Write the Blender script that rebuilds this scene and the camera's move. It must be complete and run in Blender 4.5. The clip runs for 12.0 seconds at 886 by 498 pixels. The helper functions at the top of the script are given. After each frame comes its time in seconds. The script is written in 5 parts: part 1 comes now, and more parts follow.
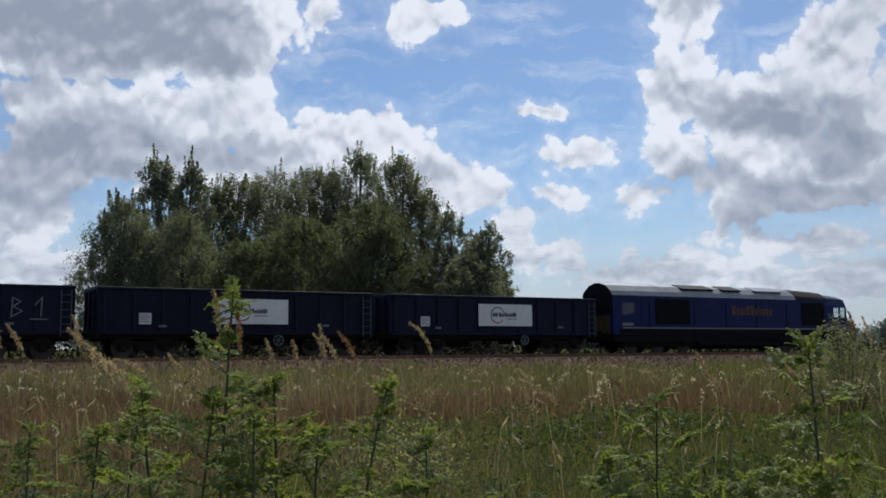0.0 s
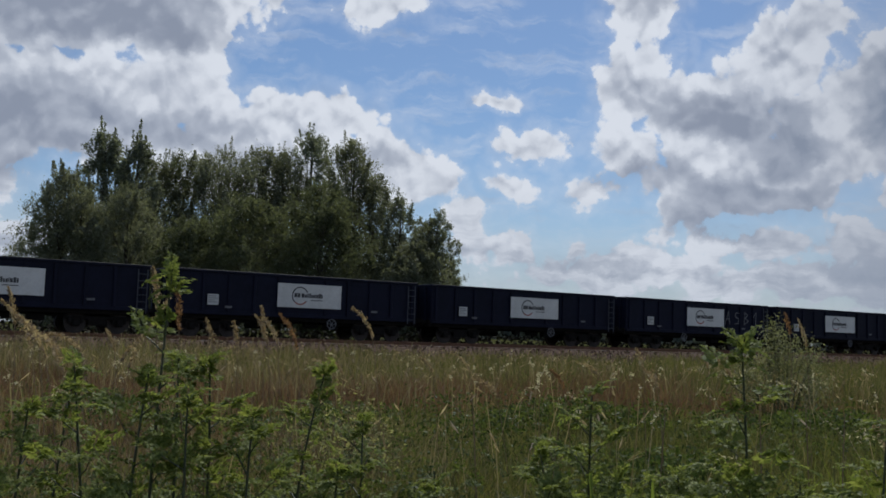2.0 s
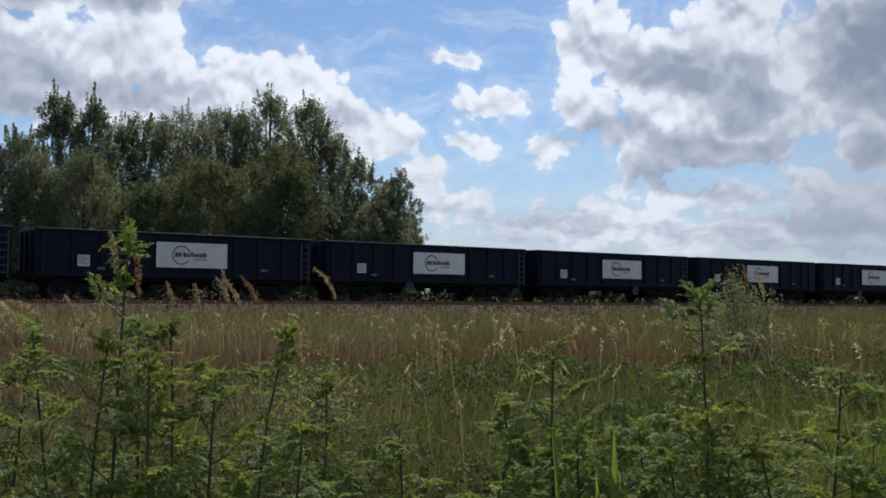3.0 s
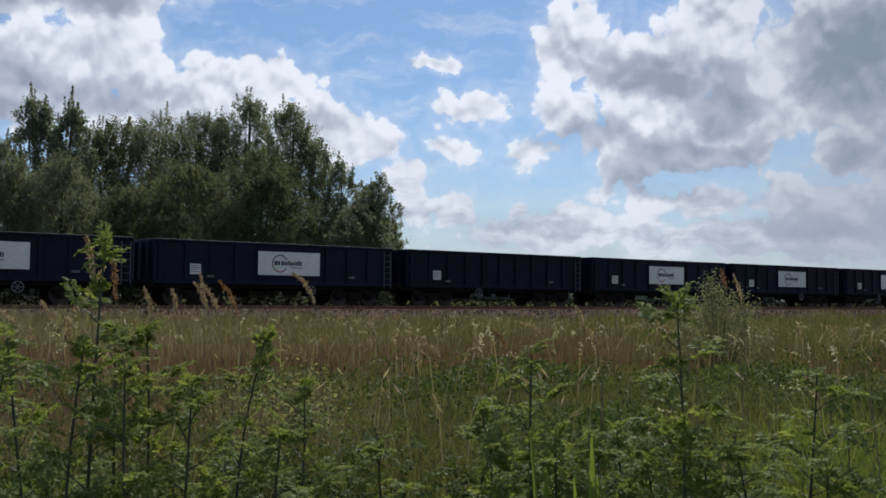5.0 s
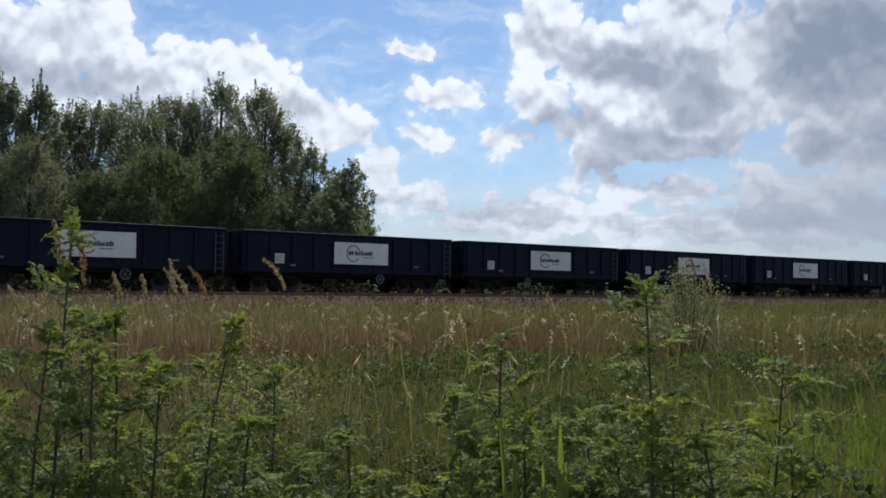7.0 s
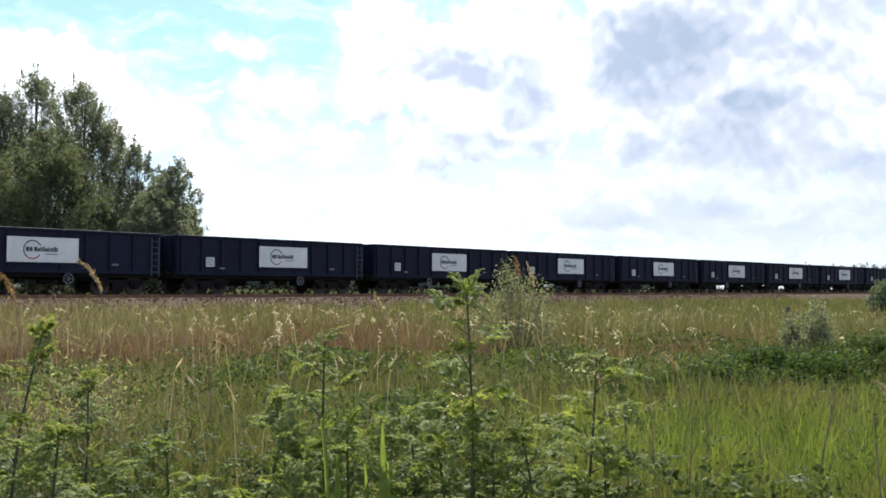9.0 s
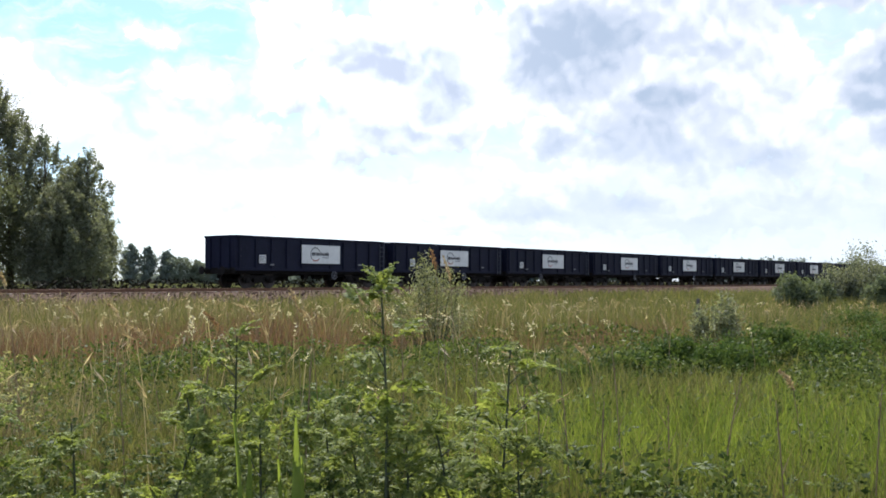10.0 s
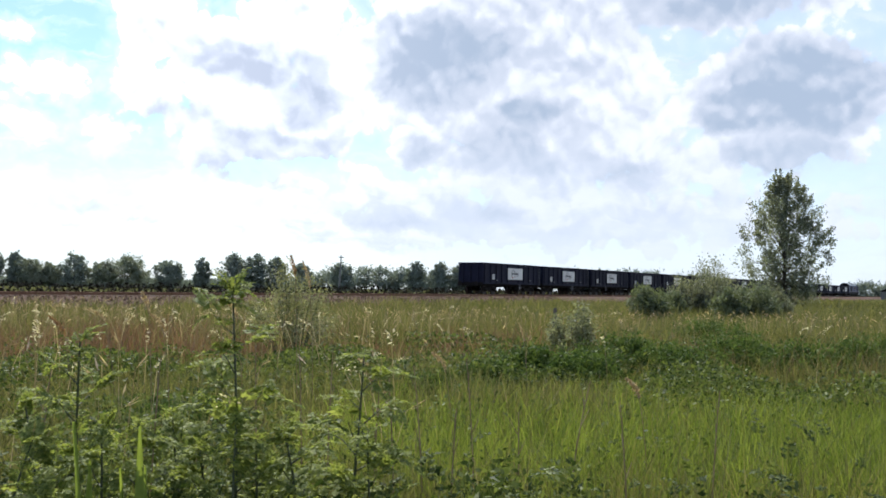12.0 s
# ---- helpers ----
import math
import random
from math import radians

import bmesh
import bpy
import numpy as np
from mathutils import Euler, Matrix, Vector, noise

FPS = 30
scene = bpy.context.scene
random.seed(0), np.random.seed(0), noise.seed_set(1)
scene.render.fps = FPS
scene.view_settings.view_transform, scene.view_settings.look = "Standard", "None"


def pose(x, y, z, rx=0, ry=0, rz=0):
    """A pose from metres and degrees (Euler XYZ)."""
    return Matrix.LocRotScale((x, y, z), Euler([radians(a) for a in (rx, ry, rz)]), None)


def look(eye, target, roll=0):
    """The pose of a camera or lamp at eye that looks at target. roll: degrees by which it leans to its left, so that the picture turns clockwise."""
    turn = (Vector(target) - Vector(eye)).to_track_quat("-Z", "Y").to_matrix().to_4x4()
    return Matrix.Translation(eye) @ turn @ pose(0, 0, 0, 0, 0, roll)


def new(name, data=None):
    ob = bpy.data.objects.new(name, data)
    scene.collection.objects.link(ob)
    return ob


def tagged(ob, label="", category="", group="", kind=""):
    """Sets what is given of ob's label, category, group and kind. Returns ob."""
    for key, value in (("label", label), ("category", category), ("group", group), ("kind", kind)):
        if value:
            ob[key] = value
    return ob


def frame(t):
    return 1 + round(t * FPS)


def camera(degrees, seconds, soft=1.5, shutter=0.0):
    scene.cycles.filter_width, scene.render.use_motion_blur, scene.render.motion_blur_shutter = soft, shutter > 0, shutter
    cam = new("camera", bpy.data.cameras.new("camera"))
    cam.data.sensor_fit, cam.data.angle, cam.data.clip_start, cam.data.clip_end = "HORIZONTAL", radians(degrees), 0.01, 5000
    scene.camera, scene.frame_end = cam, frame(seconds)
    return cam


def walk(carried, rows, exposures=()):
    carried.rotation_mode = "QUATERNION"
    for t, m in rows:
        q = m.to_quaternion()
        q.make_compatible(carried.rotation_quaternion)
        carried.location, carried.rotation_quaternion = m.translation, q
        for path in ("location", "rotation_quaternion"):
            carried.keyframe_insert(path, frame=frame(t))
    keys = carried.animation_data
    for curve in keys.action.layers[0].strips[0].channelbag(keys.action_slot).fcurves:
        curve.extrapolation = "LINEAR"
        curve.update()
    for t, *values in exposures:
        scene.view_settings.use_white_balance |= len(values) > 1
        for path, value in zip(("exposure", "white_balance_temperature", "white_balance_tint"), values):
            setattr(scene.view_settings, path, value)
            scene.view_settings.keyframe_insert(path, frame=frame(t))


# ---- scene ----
cam = camera(47.1, 12.0, soft=1.7)
PATH = [
    (0.0, (-0.045, -0.001, 1.7), (-0.6971, 49.7643, 6.4990), -0.29),
    (0.5, (-0.039, 0.001, 1.7), (1.1335, 49.7031, 7.0212), -0.23),
    (1.0, (-0.033, 0.001, 1.7), (0.9406, 49.6723, 7.3369), 1.38),
    (1.5, (-0.027, 0.001, 1.7), (1.1981, 49.7042, 6.9968), 2.19),
    (2.0, (-0.021, 0.001, 1.7), (1.8561, 49.7877, 5.9121), 1.86),
    (2.5, (-0.015, 0.001, 1.7), (2.7977, 49.8442, 4.4801), 1.01),
    (3.0, (-0.012, 0.001, 1.7), (3.7643, 49.8083, 3.9264), 0.62),
    (3.5, (-0.010, 0.001, 1.7), (4.6483, 49.7270, 4.0689), 0.57),
    (5.5, (0.000, -0.000, 1.7), (4.7405, 49.7146, 4.1459), 0.48),
    (6.0, (0.000, -0.000, 1.7), (4.3510, 49.7546, 4.0548), 0.81),
    (6.5, (0.000, -0.000, 1.7), (5.0454, 49.7000, 3.8101), 0.84),
    (8.5, (0.044, -0.010, 1.7), (11.3315, 48.6803, 3.0509), 0.40),
    (9.0, (0.048, -0.014, 1.7), (14.2053, 47.9022, 3.5941), 0.21),
    (9.5, (0.052, -0.018, 1.7), (16.6186, 47.1266, 3.4069), 0.43),
    (10.0, (0.063, -0.024, 1.7), (18.0416, 46.6048, 3.2795), 0.04),
    (10.5, (0.073, -0.030, 1.7), (19.2373, 46.1246, 3.2668), -0.11),
    (11.0, (0.083, -0.037, 1.7), (20.5575, 45.5550, 3.1618), 0.44),
    (11.5, (0.092, -0.046, 1.7), (22.2103, 44.7607, 3.4865), 1.03),
    (12.0, (0.101, -0.055, 1.7), (24.0887, 43.7698, 3.6891), 0.80),
]
walk(cam, [(t, look(eye, target, roll)) for t, eye, target, roll in PATH],
     [(0.0, -0.1, 5950, 10), (0.5, -0.4, 5950, 10), (1.0, -0.45, 5950, 10), (1.5, -0.42, 5950, 10), (2.0, -0.32, 5950, 10), (2.5, -0.12, 5950, 10), (3.0, 0.0, 5950, 10), (5.3, -0.05, 5950, 10), (6.7, -0.05, 5950, 10), (7.2, 0.3, 5950, 10), (7.8, 0.88, 6100, 10), (8.3, 1.1, 6150, 10), (11.6, 1.12, 6150, 10), (12.0, 1.0, 6150, 10)])

EYE = 1.7
RAIL = 1.3  # height of the rail head
TURN = 58.34  # bearing of the line, clockwise from the y axis
AWAY = 45.0  # the eye's distance from the middle of the train's track
# seconds, and how far along the line the first wagon's middle is
RUN = ((0, 29.8), (0.5, 41.45), (1.5, 64.75), (2.5, 88.2), (3.5, 111.65), (5.5, 158.75), (6.5, 182.2), (8.5, 229.25), (9.5, 252.85), (10.5, 275.65), (11, 287.2), (12, 310.6))
PITCH = 13.7
ux, uy = math.sin(radians(TURN)), math.cos(radians(TURN))
ALONG = 90 - TURN
SUN_AZ, SUN_EL = 12.0, 50.0


def on_track(s, off=0.0, z=0.0):
    """The place s metres along the line, off metres beyond the middle of the train's track."""
    return Vector((-uy * (AWAY + off) + ux * s, ux * (AWAY + off) + uy * s, z))


def spot(az, d, z=0.0):
    """The place at a bearing of az degrees and d metres from the eye."""
    return Vector((d * math.sin(radians(az)), d * math.cos(radians(az)), z))


def rise(x, y):
    """Height of the ground: a flat meadow that climbs to the foot of the line."""
    off = -uy * x + ux * y - AWAY
    k = min(1.0, max(0.0, (off + 24) / 17))
    z = 0.3 * k * k * (3 - 2 * k)
    k = min(1.0, max(0.0, (off + 7.5) / 2.2))
    return z + 0.3 * k * k * (3 - 2 * k)


# ---- sky, clouds and sun ----
world = bpy.data.worlds.new("sky")
scene.world = world
world.use_nodes = True
wt = world.node_tree
wn, wl = wt.nodes, wt.links


def wmath(op, a, b=None, c=None, clamp=False):
    n = wn.new("ShaderNodeMath")
    n.operation, n.use_clamp = op, clamp
    for i, v in enumerate((a, b, c)):
        if v is None:
            continue
        if isinstance(v, (int, float)):
            n.inputs[i].default_value = v
        else:
            wl.new(v, n.inputs[i])
    return n.outputs[0]


def wnoise(vec, scale, detail, rough=0.55):
    n = wn.new("ShaderNodeTexNoise")
    n.inputs["Scale"].default_value, n.inputs["Detail"].default_value, n.inputs["Roughness"].default_value = scale, detail, rough
    wl.new(vec, n.inputs["Vector"])
    return n


def wstep(v, lo, hi):
    n = wn.new("ShaderNodeMapRange")
    n.interpolation_type = "SMOOTHSTEP"
    n.inputs["From Min"].default_value, n.inputs["From Max"].default_value = lo, hi
    wl.new(v, n.inputs["Value"])
    return n.outputs[0]


def wmix(f, a, b):
    n = wn.new("ShaderNodeMix")
    n.data_type = "RGBA"
    wl.new(f, n.inputs[0])
    for i, v in ((6, a), (7, b)):
        if isinstance(v, tuple):
            n.inputs[i].default_value = (*v, 1)
        else:
            wl.new(v, n.inputs[i])
    return n.outputs[2]


sky = wn.new("ShaderNodeTexSky")
sky.sky_type, sky.sun_disc = "NISHITA", False
sky.sun_elevation, sky.sun_rotation = radians(SUN_EL), radians(SUN_AZ)
sky.air_density, sky.dust_density, sky.ozone_density = 1.0, 0.6, 2.0
coord = wn.new("ShaderNodeTexCoord").outputs["Generated"]
sep = wn.new("ShaderNodeSeparateXYZ")
wl.new(coord, sep.inputs[0])
azimuth = wmath("MULTIPLY", wmath("ARCTAN2", sep.outputs[0], sep.outputs[1]), 180 / math.pi)
height = wmath("MULTIPLY", wmath("ARCSINE", sep.outputs[2]), 180 / math.pi)
flat = wn.new("ShaderNodeCombineXYZ")
wl.new(azimuth, flat.inputs[0])
wl.new(height, flat.inputs[1])
# billows: the sky's plane bent by noise at two sizes
bend = wnoise(flat.outputs[0], 0.22, 6, 0.62)
shift = wn.new("ShaderNodeVectorMath")
shift.operation = "MULTIPLY_ADD"
wl.new(bend.outputs["Color"], shift.inputs[0])
shift.inputs[1].default_value, shift.inputs[2].default_value = (3.0, 2.6, 0), (-1.5, -1.3, 0)
bent = wn.new("ShaderNodeVectorMath")
wl.new(flat.outputs[0], bent.inputs[0])
wl.new(shift.outputs[0], bent.inputs[1])


def blob(az, el, wide, high, strong=1.0):
    """A mound of cloud: 1 in its middle, 0 at its rim."""
    m = wn.new("ShaderNodeVectorMath")
    m.operation = "MULTIPLY_ADD"
    wl.new(bent.outputs[0], m.inputs[0])
    m.inputs[1].default_value, m.inputs[2].default_value = (1 / wide, 1 / high, 0), (-az / wide, -el / high, 0)
    n = wn.new("ShaderNodeVectorMath")
    n.operation = "LENGTH"
    wl.new(m.outputs[0], n.inputs[0])
    strong *= min(2.0, max(0.55, min(wide, high) / 2.2))
    return wmath("MULTIPLY_ADD", n.outputs["Value"], -strong, strong)


def merge(blobs):
    top = blobs[0]
    for b in blobs[1:]:
        top = wmath("SMOOTH_MAX", top, b, 0.12)
    return top


# cloud masses by bearing and height: the grey bank in the north-west and its tail
bank = merge([
    blob(-20, 18.6, 12, 4.6), blob(-12.9, 17, 3.1, 5), blob(-14, 12.2, 4.6, 2.0), blob(-21.5, 10.6, 4.2, 2.6), blob(-17.5, 10.8, 5, 2.2), blob(-25, 7, 4.5, 2.6), blob(-20, 13, 6, 1.8), blob(-21, 4, 6, 1.8, 0.7)])
tail = merge([
    blob(-5.8, 11.9, 4.4, 1.8), blob(-9.5, 9.6, 6, 3.0), blob(-2.2, 9.2, 4.2, 2.1), blob(0.7, 8.9, 2.5, 1.7), blob(3.2, 6.9, 1.8, 1.2)])
# small loose clouds in the blue
loose_clouds = merge([
    blob(-1.9, 18.2, 2.4, 1.3), blob(-7.7, 18.8, 1.2, 1.7), blob(5.0, 13.4, 1.7, 0.45), blob(6.9, 10.9, 2.0, 1.0), blob(5.7, 8.4, 1.5, 0.8), blob(10.3, 8.3, 1.6, 1.2), blob(5.0, 4.7, 2.6, 1.2)])
# the tall cumulus in the north
tower = merge([
    blob(13.2, 18.6, 2.7, 2.2), blob(12.4, 14, 2.3, 3.0), blob(12.6, 10.6, 2.1, 1.7), blob(16.8, 12.4, 4.6, 2.7), blob(20.6, 15.2, 2.3, 2.4), blob(22.2, 16.6, 1.6, 1.8),
    blob(18.2, 9.4, 5.2, 2.4), blob(22.0, 10.4, 2.4, 3.2), blob(15.3, 6.9, 1.6, 1.4), blob(19.5, 5.2, 5.4, 1.1), blob(13, 3.9, 8, 1.2)])
# the thick, pale sky in the north-east
east_bank = merge([
    blob(26.6, 13, 4.0, 3.8), blob(24, 10.4, 2.2, 1.8), blob(27.4, 8.0, 2.0, 1.5), blob(26, 5.4, 4.5, 1.4), blob(23, 3.4, 9, 1.2), blob(34.5, 9, 8, 5.5, 0.5), blob(33.5, 13.6, 8, 4.5, 0.75), blob(47, 10.5, 6, 4),
    blob(45, 16.2, 7, 2.2), blob(36, 4, 16, 2.0, 0.7), blob(42, 7, 4, 1.6, 0.7)])
body = merge([bank, tail, loose_clouds, tower, east_bank])
high_noise = wnoise(coord, 2.6, 5)
overhead = wmath("MULTIPLY", wmath("SUBTRACT", high_noise.outputs["Fac"], 0.6), 3.0)
upper = wstep(height, 19.0, 26.0)
away = wstep(wmath("ABSOLUTE", wmath("SUBTRACT", azimuth, 14.0)), 38.0, 48.0)
elsewhere = wmath("MAXIMUM", upper, away)
billow = wnoise(flat.outputs[0], 0.5, 7, 0.6)


def puffs(vec, scale):
    n = wn.new("ShaderNodeTexVoronoi")
    n.feature, n.voronoi_dimensions = "SMOOTH_F1", "2D"
    n.inputs["Scale"].default_value, n.inputs["Smoothness"].default_value = scale, 0.35
    wl.new(vec, n.inputs["Vector"])
    return wmath("SUBTRACT", 0.42, n.outputs["Distance"])


puff = wmath("ADD", wmath("MULTIPLY", puffs(bent.outputs[0], 0.45), 0.55), wmath("MULTIPLY", puffs(bent.outputs[0], 1.25), 0.3))
ragged = wmath("ADD", wmath("MULTIPLY_ADD", billow.outputs["Fac"], 1.0, -0.5), wmath("MULTIPLY", puff, 0.85))
mass = wmath("ADD", wmath("ADD", wmath("MULTIPLY", body, wmath("SUBTRACT", 1.0, elsewhere)), wmath("MULTIPLY", overhead, elsewhere)), ragged)
streaks = wn.new("ShaderNodeVectorMath")
streaks.operation = "MULTIPLY"
wl.new(bent.outputs[0], streaks.inputs[0])
streaks.inputs[1].default_value = (0.16, 0.75, 0)
streak = wnoise(streaks.outputs[0], 1.0, 6, 0.6).outputs["Fac"]
east = wstep(azimuth, 16.0, 32.0)
low_sky = wstep(height, 10.0, 2.0)
# thin veils lie round the clouds and across the blue
veil = wmath("MAXIMUM", wmath("MULTIPLY", wstep(mass, -0.5, 0.2), 0.3), wmath("MULTIPLY", wmath("MULTIPLY_ADD", east, 0.2, 0.4), wstep(streak, 0.46, 0.72)))
cover = wmath("MAXIMUM", wstep(mass, -0.05, 0.15), veil)
# thick cores are grey, rims and thin parts are lit through
core_west = merge([
    blob(-20, 17.6, 9, 3.4, 1.2), blob(-14.5, 15.8, 3.2, 1.4, 1.5), blob(-22.4, 9.4, 4.2, 2.4, 1.4), blob(-13.5, 10.8, 4.4, 1.1, 1.3), blob(-24, 13.8, 3, 1.2, 1.3), blob(-17.5, 9.6, 4, 1.2, 1.3), blob(-20.5, 11.6, 5, 1.8, 0.9)])
core_north = merge([
    blob(17.8, 12.4, 4.8, 1.4, 1.8), blob(20.8, 10.6, 1.9, 2.2, 1.3), blob(13.6, 8.9, 3.2, 1.2, 1.9), blob(19.2, 7.8, 5.2, 1.4, 2.0), blob(17.2, 6.4, 3.2, 1.1, 1.9)])
core_east = merge([
    blob(28.1, 12.5, 4.0, 3.0, 0.95), blob(33.5, 10, 1.9, 0.9, 1.7), blob(31.2, 7.6, 4.8, 1.2, 0.9), blob(39.6, 6.3, 1.8, 1.1, 1.6), blob(44.8, 15.9, 6.6, 1.8, 1.9), blob(48.2, 11, 5.4, 3.0, 1.15),
    blob(44.6, 9.3, 2.8, 1.0, 1.8), blob(48, 7.2, 4.6, 1.3, 1.9), blob(25.7, 4.1, 2.6, 1.0, 1.5), blob(31, 4.6, 2.6, 0.8, 1.4), blob(27.3, 7.8, 1.4, 1.1, 1.3)])
core = merge([core_west, core_north, core_east])
shade_noise = wnoise(bent.outputs[0], 0.36, 4, 0.5)
raised = wn.new("ShaderNodeVectorMath")
wl.new(bent.outputs[0], raised.inputs[0])
raised.inputs[1].default_value = (0.1, 0.7, 0)
above = wnoise(raised.outputs[0], 0.36, 4, 0.5)
# tops of the billows face the light, their undersides turn from it
puff_above = wmath("ADD", wmath("MULTIPLY", puffs(raised.outputs[0], 0.45), 0.55), wmath("MULTIPLY", puffs(raised.outputs[0], 1.25), 0.3))
relief = wmath("ADD", wmath("MULTIPLY", wmath("SUBTRACT", above.outputs["Fac"], shade_noise.outputs["Fac"]), 0.9), wmath("MULTIPLY", wmath("SUBTRACT", puff_above, puff), 1.05))
depth = wmath("MULTIPLY", wstep(mass, 0.05, 0.9), 0.36)
dark = wmath("ADD", wmath("ADD", wmath("MULTIPLY", wstep(core, -0.3, 0.7), 0.72), depth), relief)
dark = wmath("ADD", dark, wmath("MULTIPLY", puff, -0.45))
dark = wmath("ADD", dark, wmath("MULTIPLY_ADD", shade_noise.outputs["Fac"], 0.36, -0.18))
dark = wmath("ADD", dark, wmath("MULTIPLY", wmath("MULTIPLY", wmath("SUBTRACT", streak, 0.45), low_sky), 1.7))
lit = wmix(wstep(dark, -0.12, 0.6), (8.9, 8.95, 9.1), (5.4, 5.65, 6.2))
sunny = wmix(wstep(dark, 0.35, 1.25), lit, (3.3, 3.6, 4.3))
lit_far = wmix(wstep(dark, -0.15, 0.55), (5.2, 5.35, 5.7), (3.7, 3.95, 4.5))
dull = wmix(wstep(dark, 0.35, 1.25), lit_far, (2.4, 2.85, 3.55))
cloud = wmix(east, sunny, dull)
cloud = wmix(wmath("MULTIPLY", wmath("MULTIPLY", wstep(height, 10.0, 1.0), east), 0.5), cloud, (3.8, 4.2, 4.8))
cloud = wmix(wmath("MULTIPLY", low_sky, wmath("MULTIPLY_ADD", wstep(streak, 0.36, 0.66), 0.6, 0.22)), cloud, (4.1, 4.45, 5.05))
deep = wn.new("ShaderNodeMix")
deep.data_type, deep.blend_type = "RGBA", "MULTIPLY"
deep.inputs[0].default_value = 1.0
wl.new(sky.outputs[0], deep.inputs[6])
deep.inputs[7].default_value = (0.68, 0.77, 0.86, 1)
haze = wmix(wmath("MULTIPLY", wstep(height, 10.0, -1.0), 0.42), deep.outputs[2], (5.9, 6.25, 6.9))
haze = wmix(wmath("MULTIPLY", wmath("MAXIMUM", east, wmath("MULTIPLY", wstep(height, 7.0, 0.0), 0.6)), 0.62), haze, (4.1, 4.55, 5.2))
wl.new(wmix(cover, haze, cloud), wn["Background"].inputs[0])
wn["Background"].inputs[1].default_value = 0.1

sun = new("sun", bpy.data.lights.new("sun", "SUN"))
sun.data.energy, sun.data.angle, sun.data.color = 4.2, radians(0.6), (1.0, 0.94, 0.82)
sun.matrix_basis = look(spot(SUN_AZ, 300, 300 * math.tan(radians(SUN_EL))), (0, 0, 0))

# ---- materials ----
def surface(name, a, b, scale=3.0, rough=0.7, bump=0.2, metal=0.0, fine=8.0, island=0.0, through_light=0.0, own=0.0, gloss=0.5):
    """Two colours mixed by noise at two sizes, with relief; leaves let light through."""
    m = bpy.data.materials.new(name)
    m.use_nodes = True
    n, l = m.node_tree.nodes, m.node_tree.links
    p = n["Principled BSDF"]
    tc = n.new("ShaderNodeTexCoord").outputs["Object"]
    big, small = n.new("ShaderNodeTexNoise"), n.new("ShaderNodeTexNoise")
    for t, s in ((big, scale), (small, scale * fine)):
        t.inputs["Scale"].default_value, t.inputs["Detail"].default_value, t.inputs["Roughness"].default_value = s, 6, 0.65
        l.new(tc, t.inputs["Vector"])
    add = n.new("ShaderNodeMath")
    add.operation = "MULTIPLY_ADD"
    l.new(small.outputs["Fac"], add.inputs[0])
    add.inputs[1].default_value = 0.6
    l.new(big.outputs["Fac"], add.inputs[2])
    val = add.outputs[0]
    if island or own:
        g = n.new("ShaderNodeNewGeometry").outputs["Random Per Island"] if island else n.new("ShaderNodeObjectInfo").outputs["Random"]
        k = n.new("ShaderNodeMath")
        k.operation = "MULTIPLY_ADD"
        l.new(g, k.inputs[0])
        k.inputs[1].default_value = island or own
        l.new(val, k.inputs[2])
        half = n.new("ShaderNodeMath")
        half.operation = "SUBTRACT"
        l.new(k.outputs[0], half.inputs[0])
        half.inputs[1].default_value = (island or own) / 2
        val = half.outputs[0]
    ramp = n.new("ShaderNodeMapRange")
    ramp.inputs["From Min"].default_value, ramp.inputs["From Max"].default_value = 0.55, 1.05
    l.new(val, ramp.inputs["Value"])
    mix = n.new("ShaderNodeMix")
    mix.data_type = "RGBA"
    l.new(ramp.outputs[0], mix.inputs[0])
    mix.inputs[6].default_value, mix.inputs[7].default_value = (*a, 1), (*b, 1)
    l.new(mix.outputs[2], p.inputs["Base Color"])
    p.inputs["Roughness"].default_value, p.inputs["Metallic"].default_value = rough, metal
    p.inputs["Specular IOR Level"].default_value = gloss
    if bump:
        bu = n.new("ShaderNodeBump")
        bu.inputs["Strength"].default_value, bu.inputs["Distance"].default_value = bump, 0.02
        l.new(add.outputs[0], bu.inputs["Height"])
        l.new(bu.outputs[0], p.inputs["Normal"])
    if through_light:
        tr, ms = n.new("ShaderNodeBsdfTranslucent"), n.new("ShaderNodeMixShader")
        bright = n.new("ShaderNodeMix")
        bright.data_type, bright.blend_type = "RGBA", "MULTIPLY"
        bright.inputs[0].default_value = 1.0
        l.new(mix.outputs[2], bright.inputs[6])
        bright.inputs[7].default_value = (1.30, 1.29, 0.72, 1)
        p.inputs["Roughness"].default_value, p.inputs["Specular IOR Level"].default_value = max(rough, 0.58), min(gloss, 0.18)
        l.new(bright.outputs[2], tr.inputs["Color"])
        ms.inputs[0].default_value = through_light
        l.new(p.outputs[0], ms.inputs[1])
        l.new(tr.outputs[0], ms.inputs[2])
        l.new(ms.outputs[0], n["Material Output"].inputs["Surface"])
    return m


def glass_of(name, tint):
    m = bpy.data.materials.new(name)
    m.use_nodes = True
    p = m.node_tree.nodes["Principled BSDF"]
    p.inputs["Base Color"].default_value, p.inputs["Roughness"].default_value = (*tint, 1), 0.05
    p.inputs["Transmission Weight"].default_value = 1.0
    return m


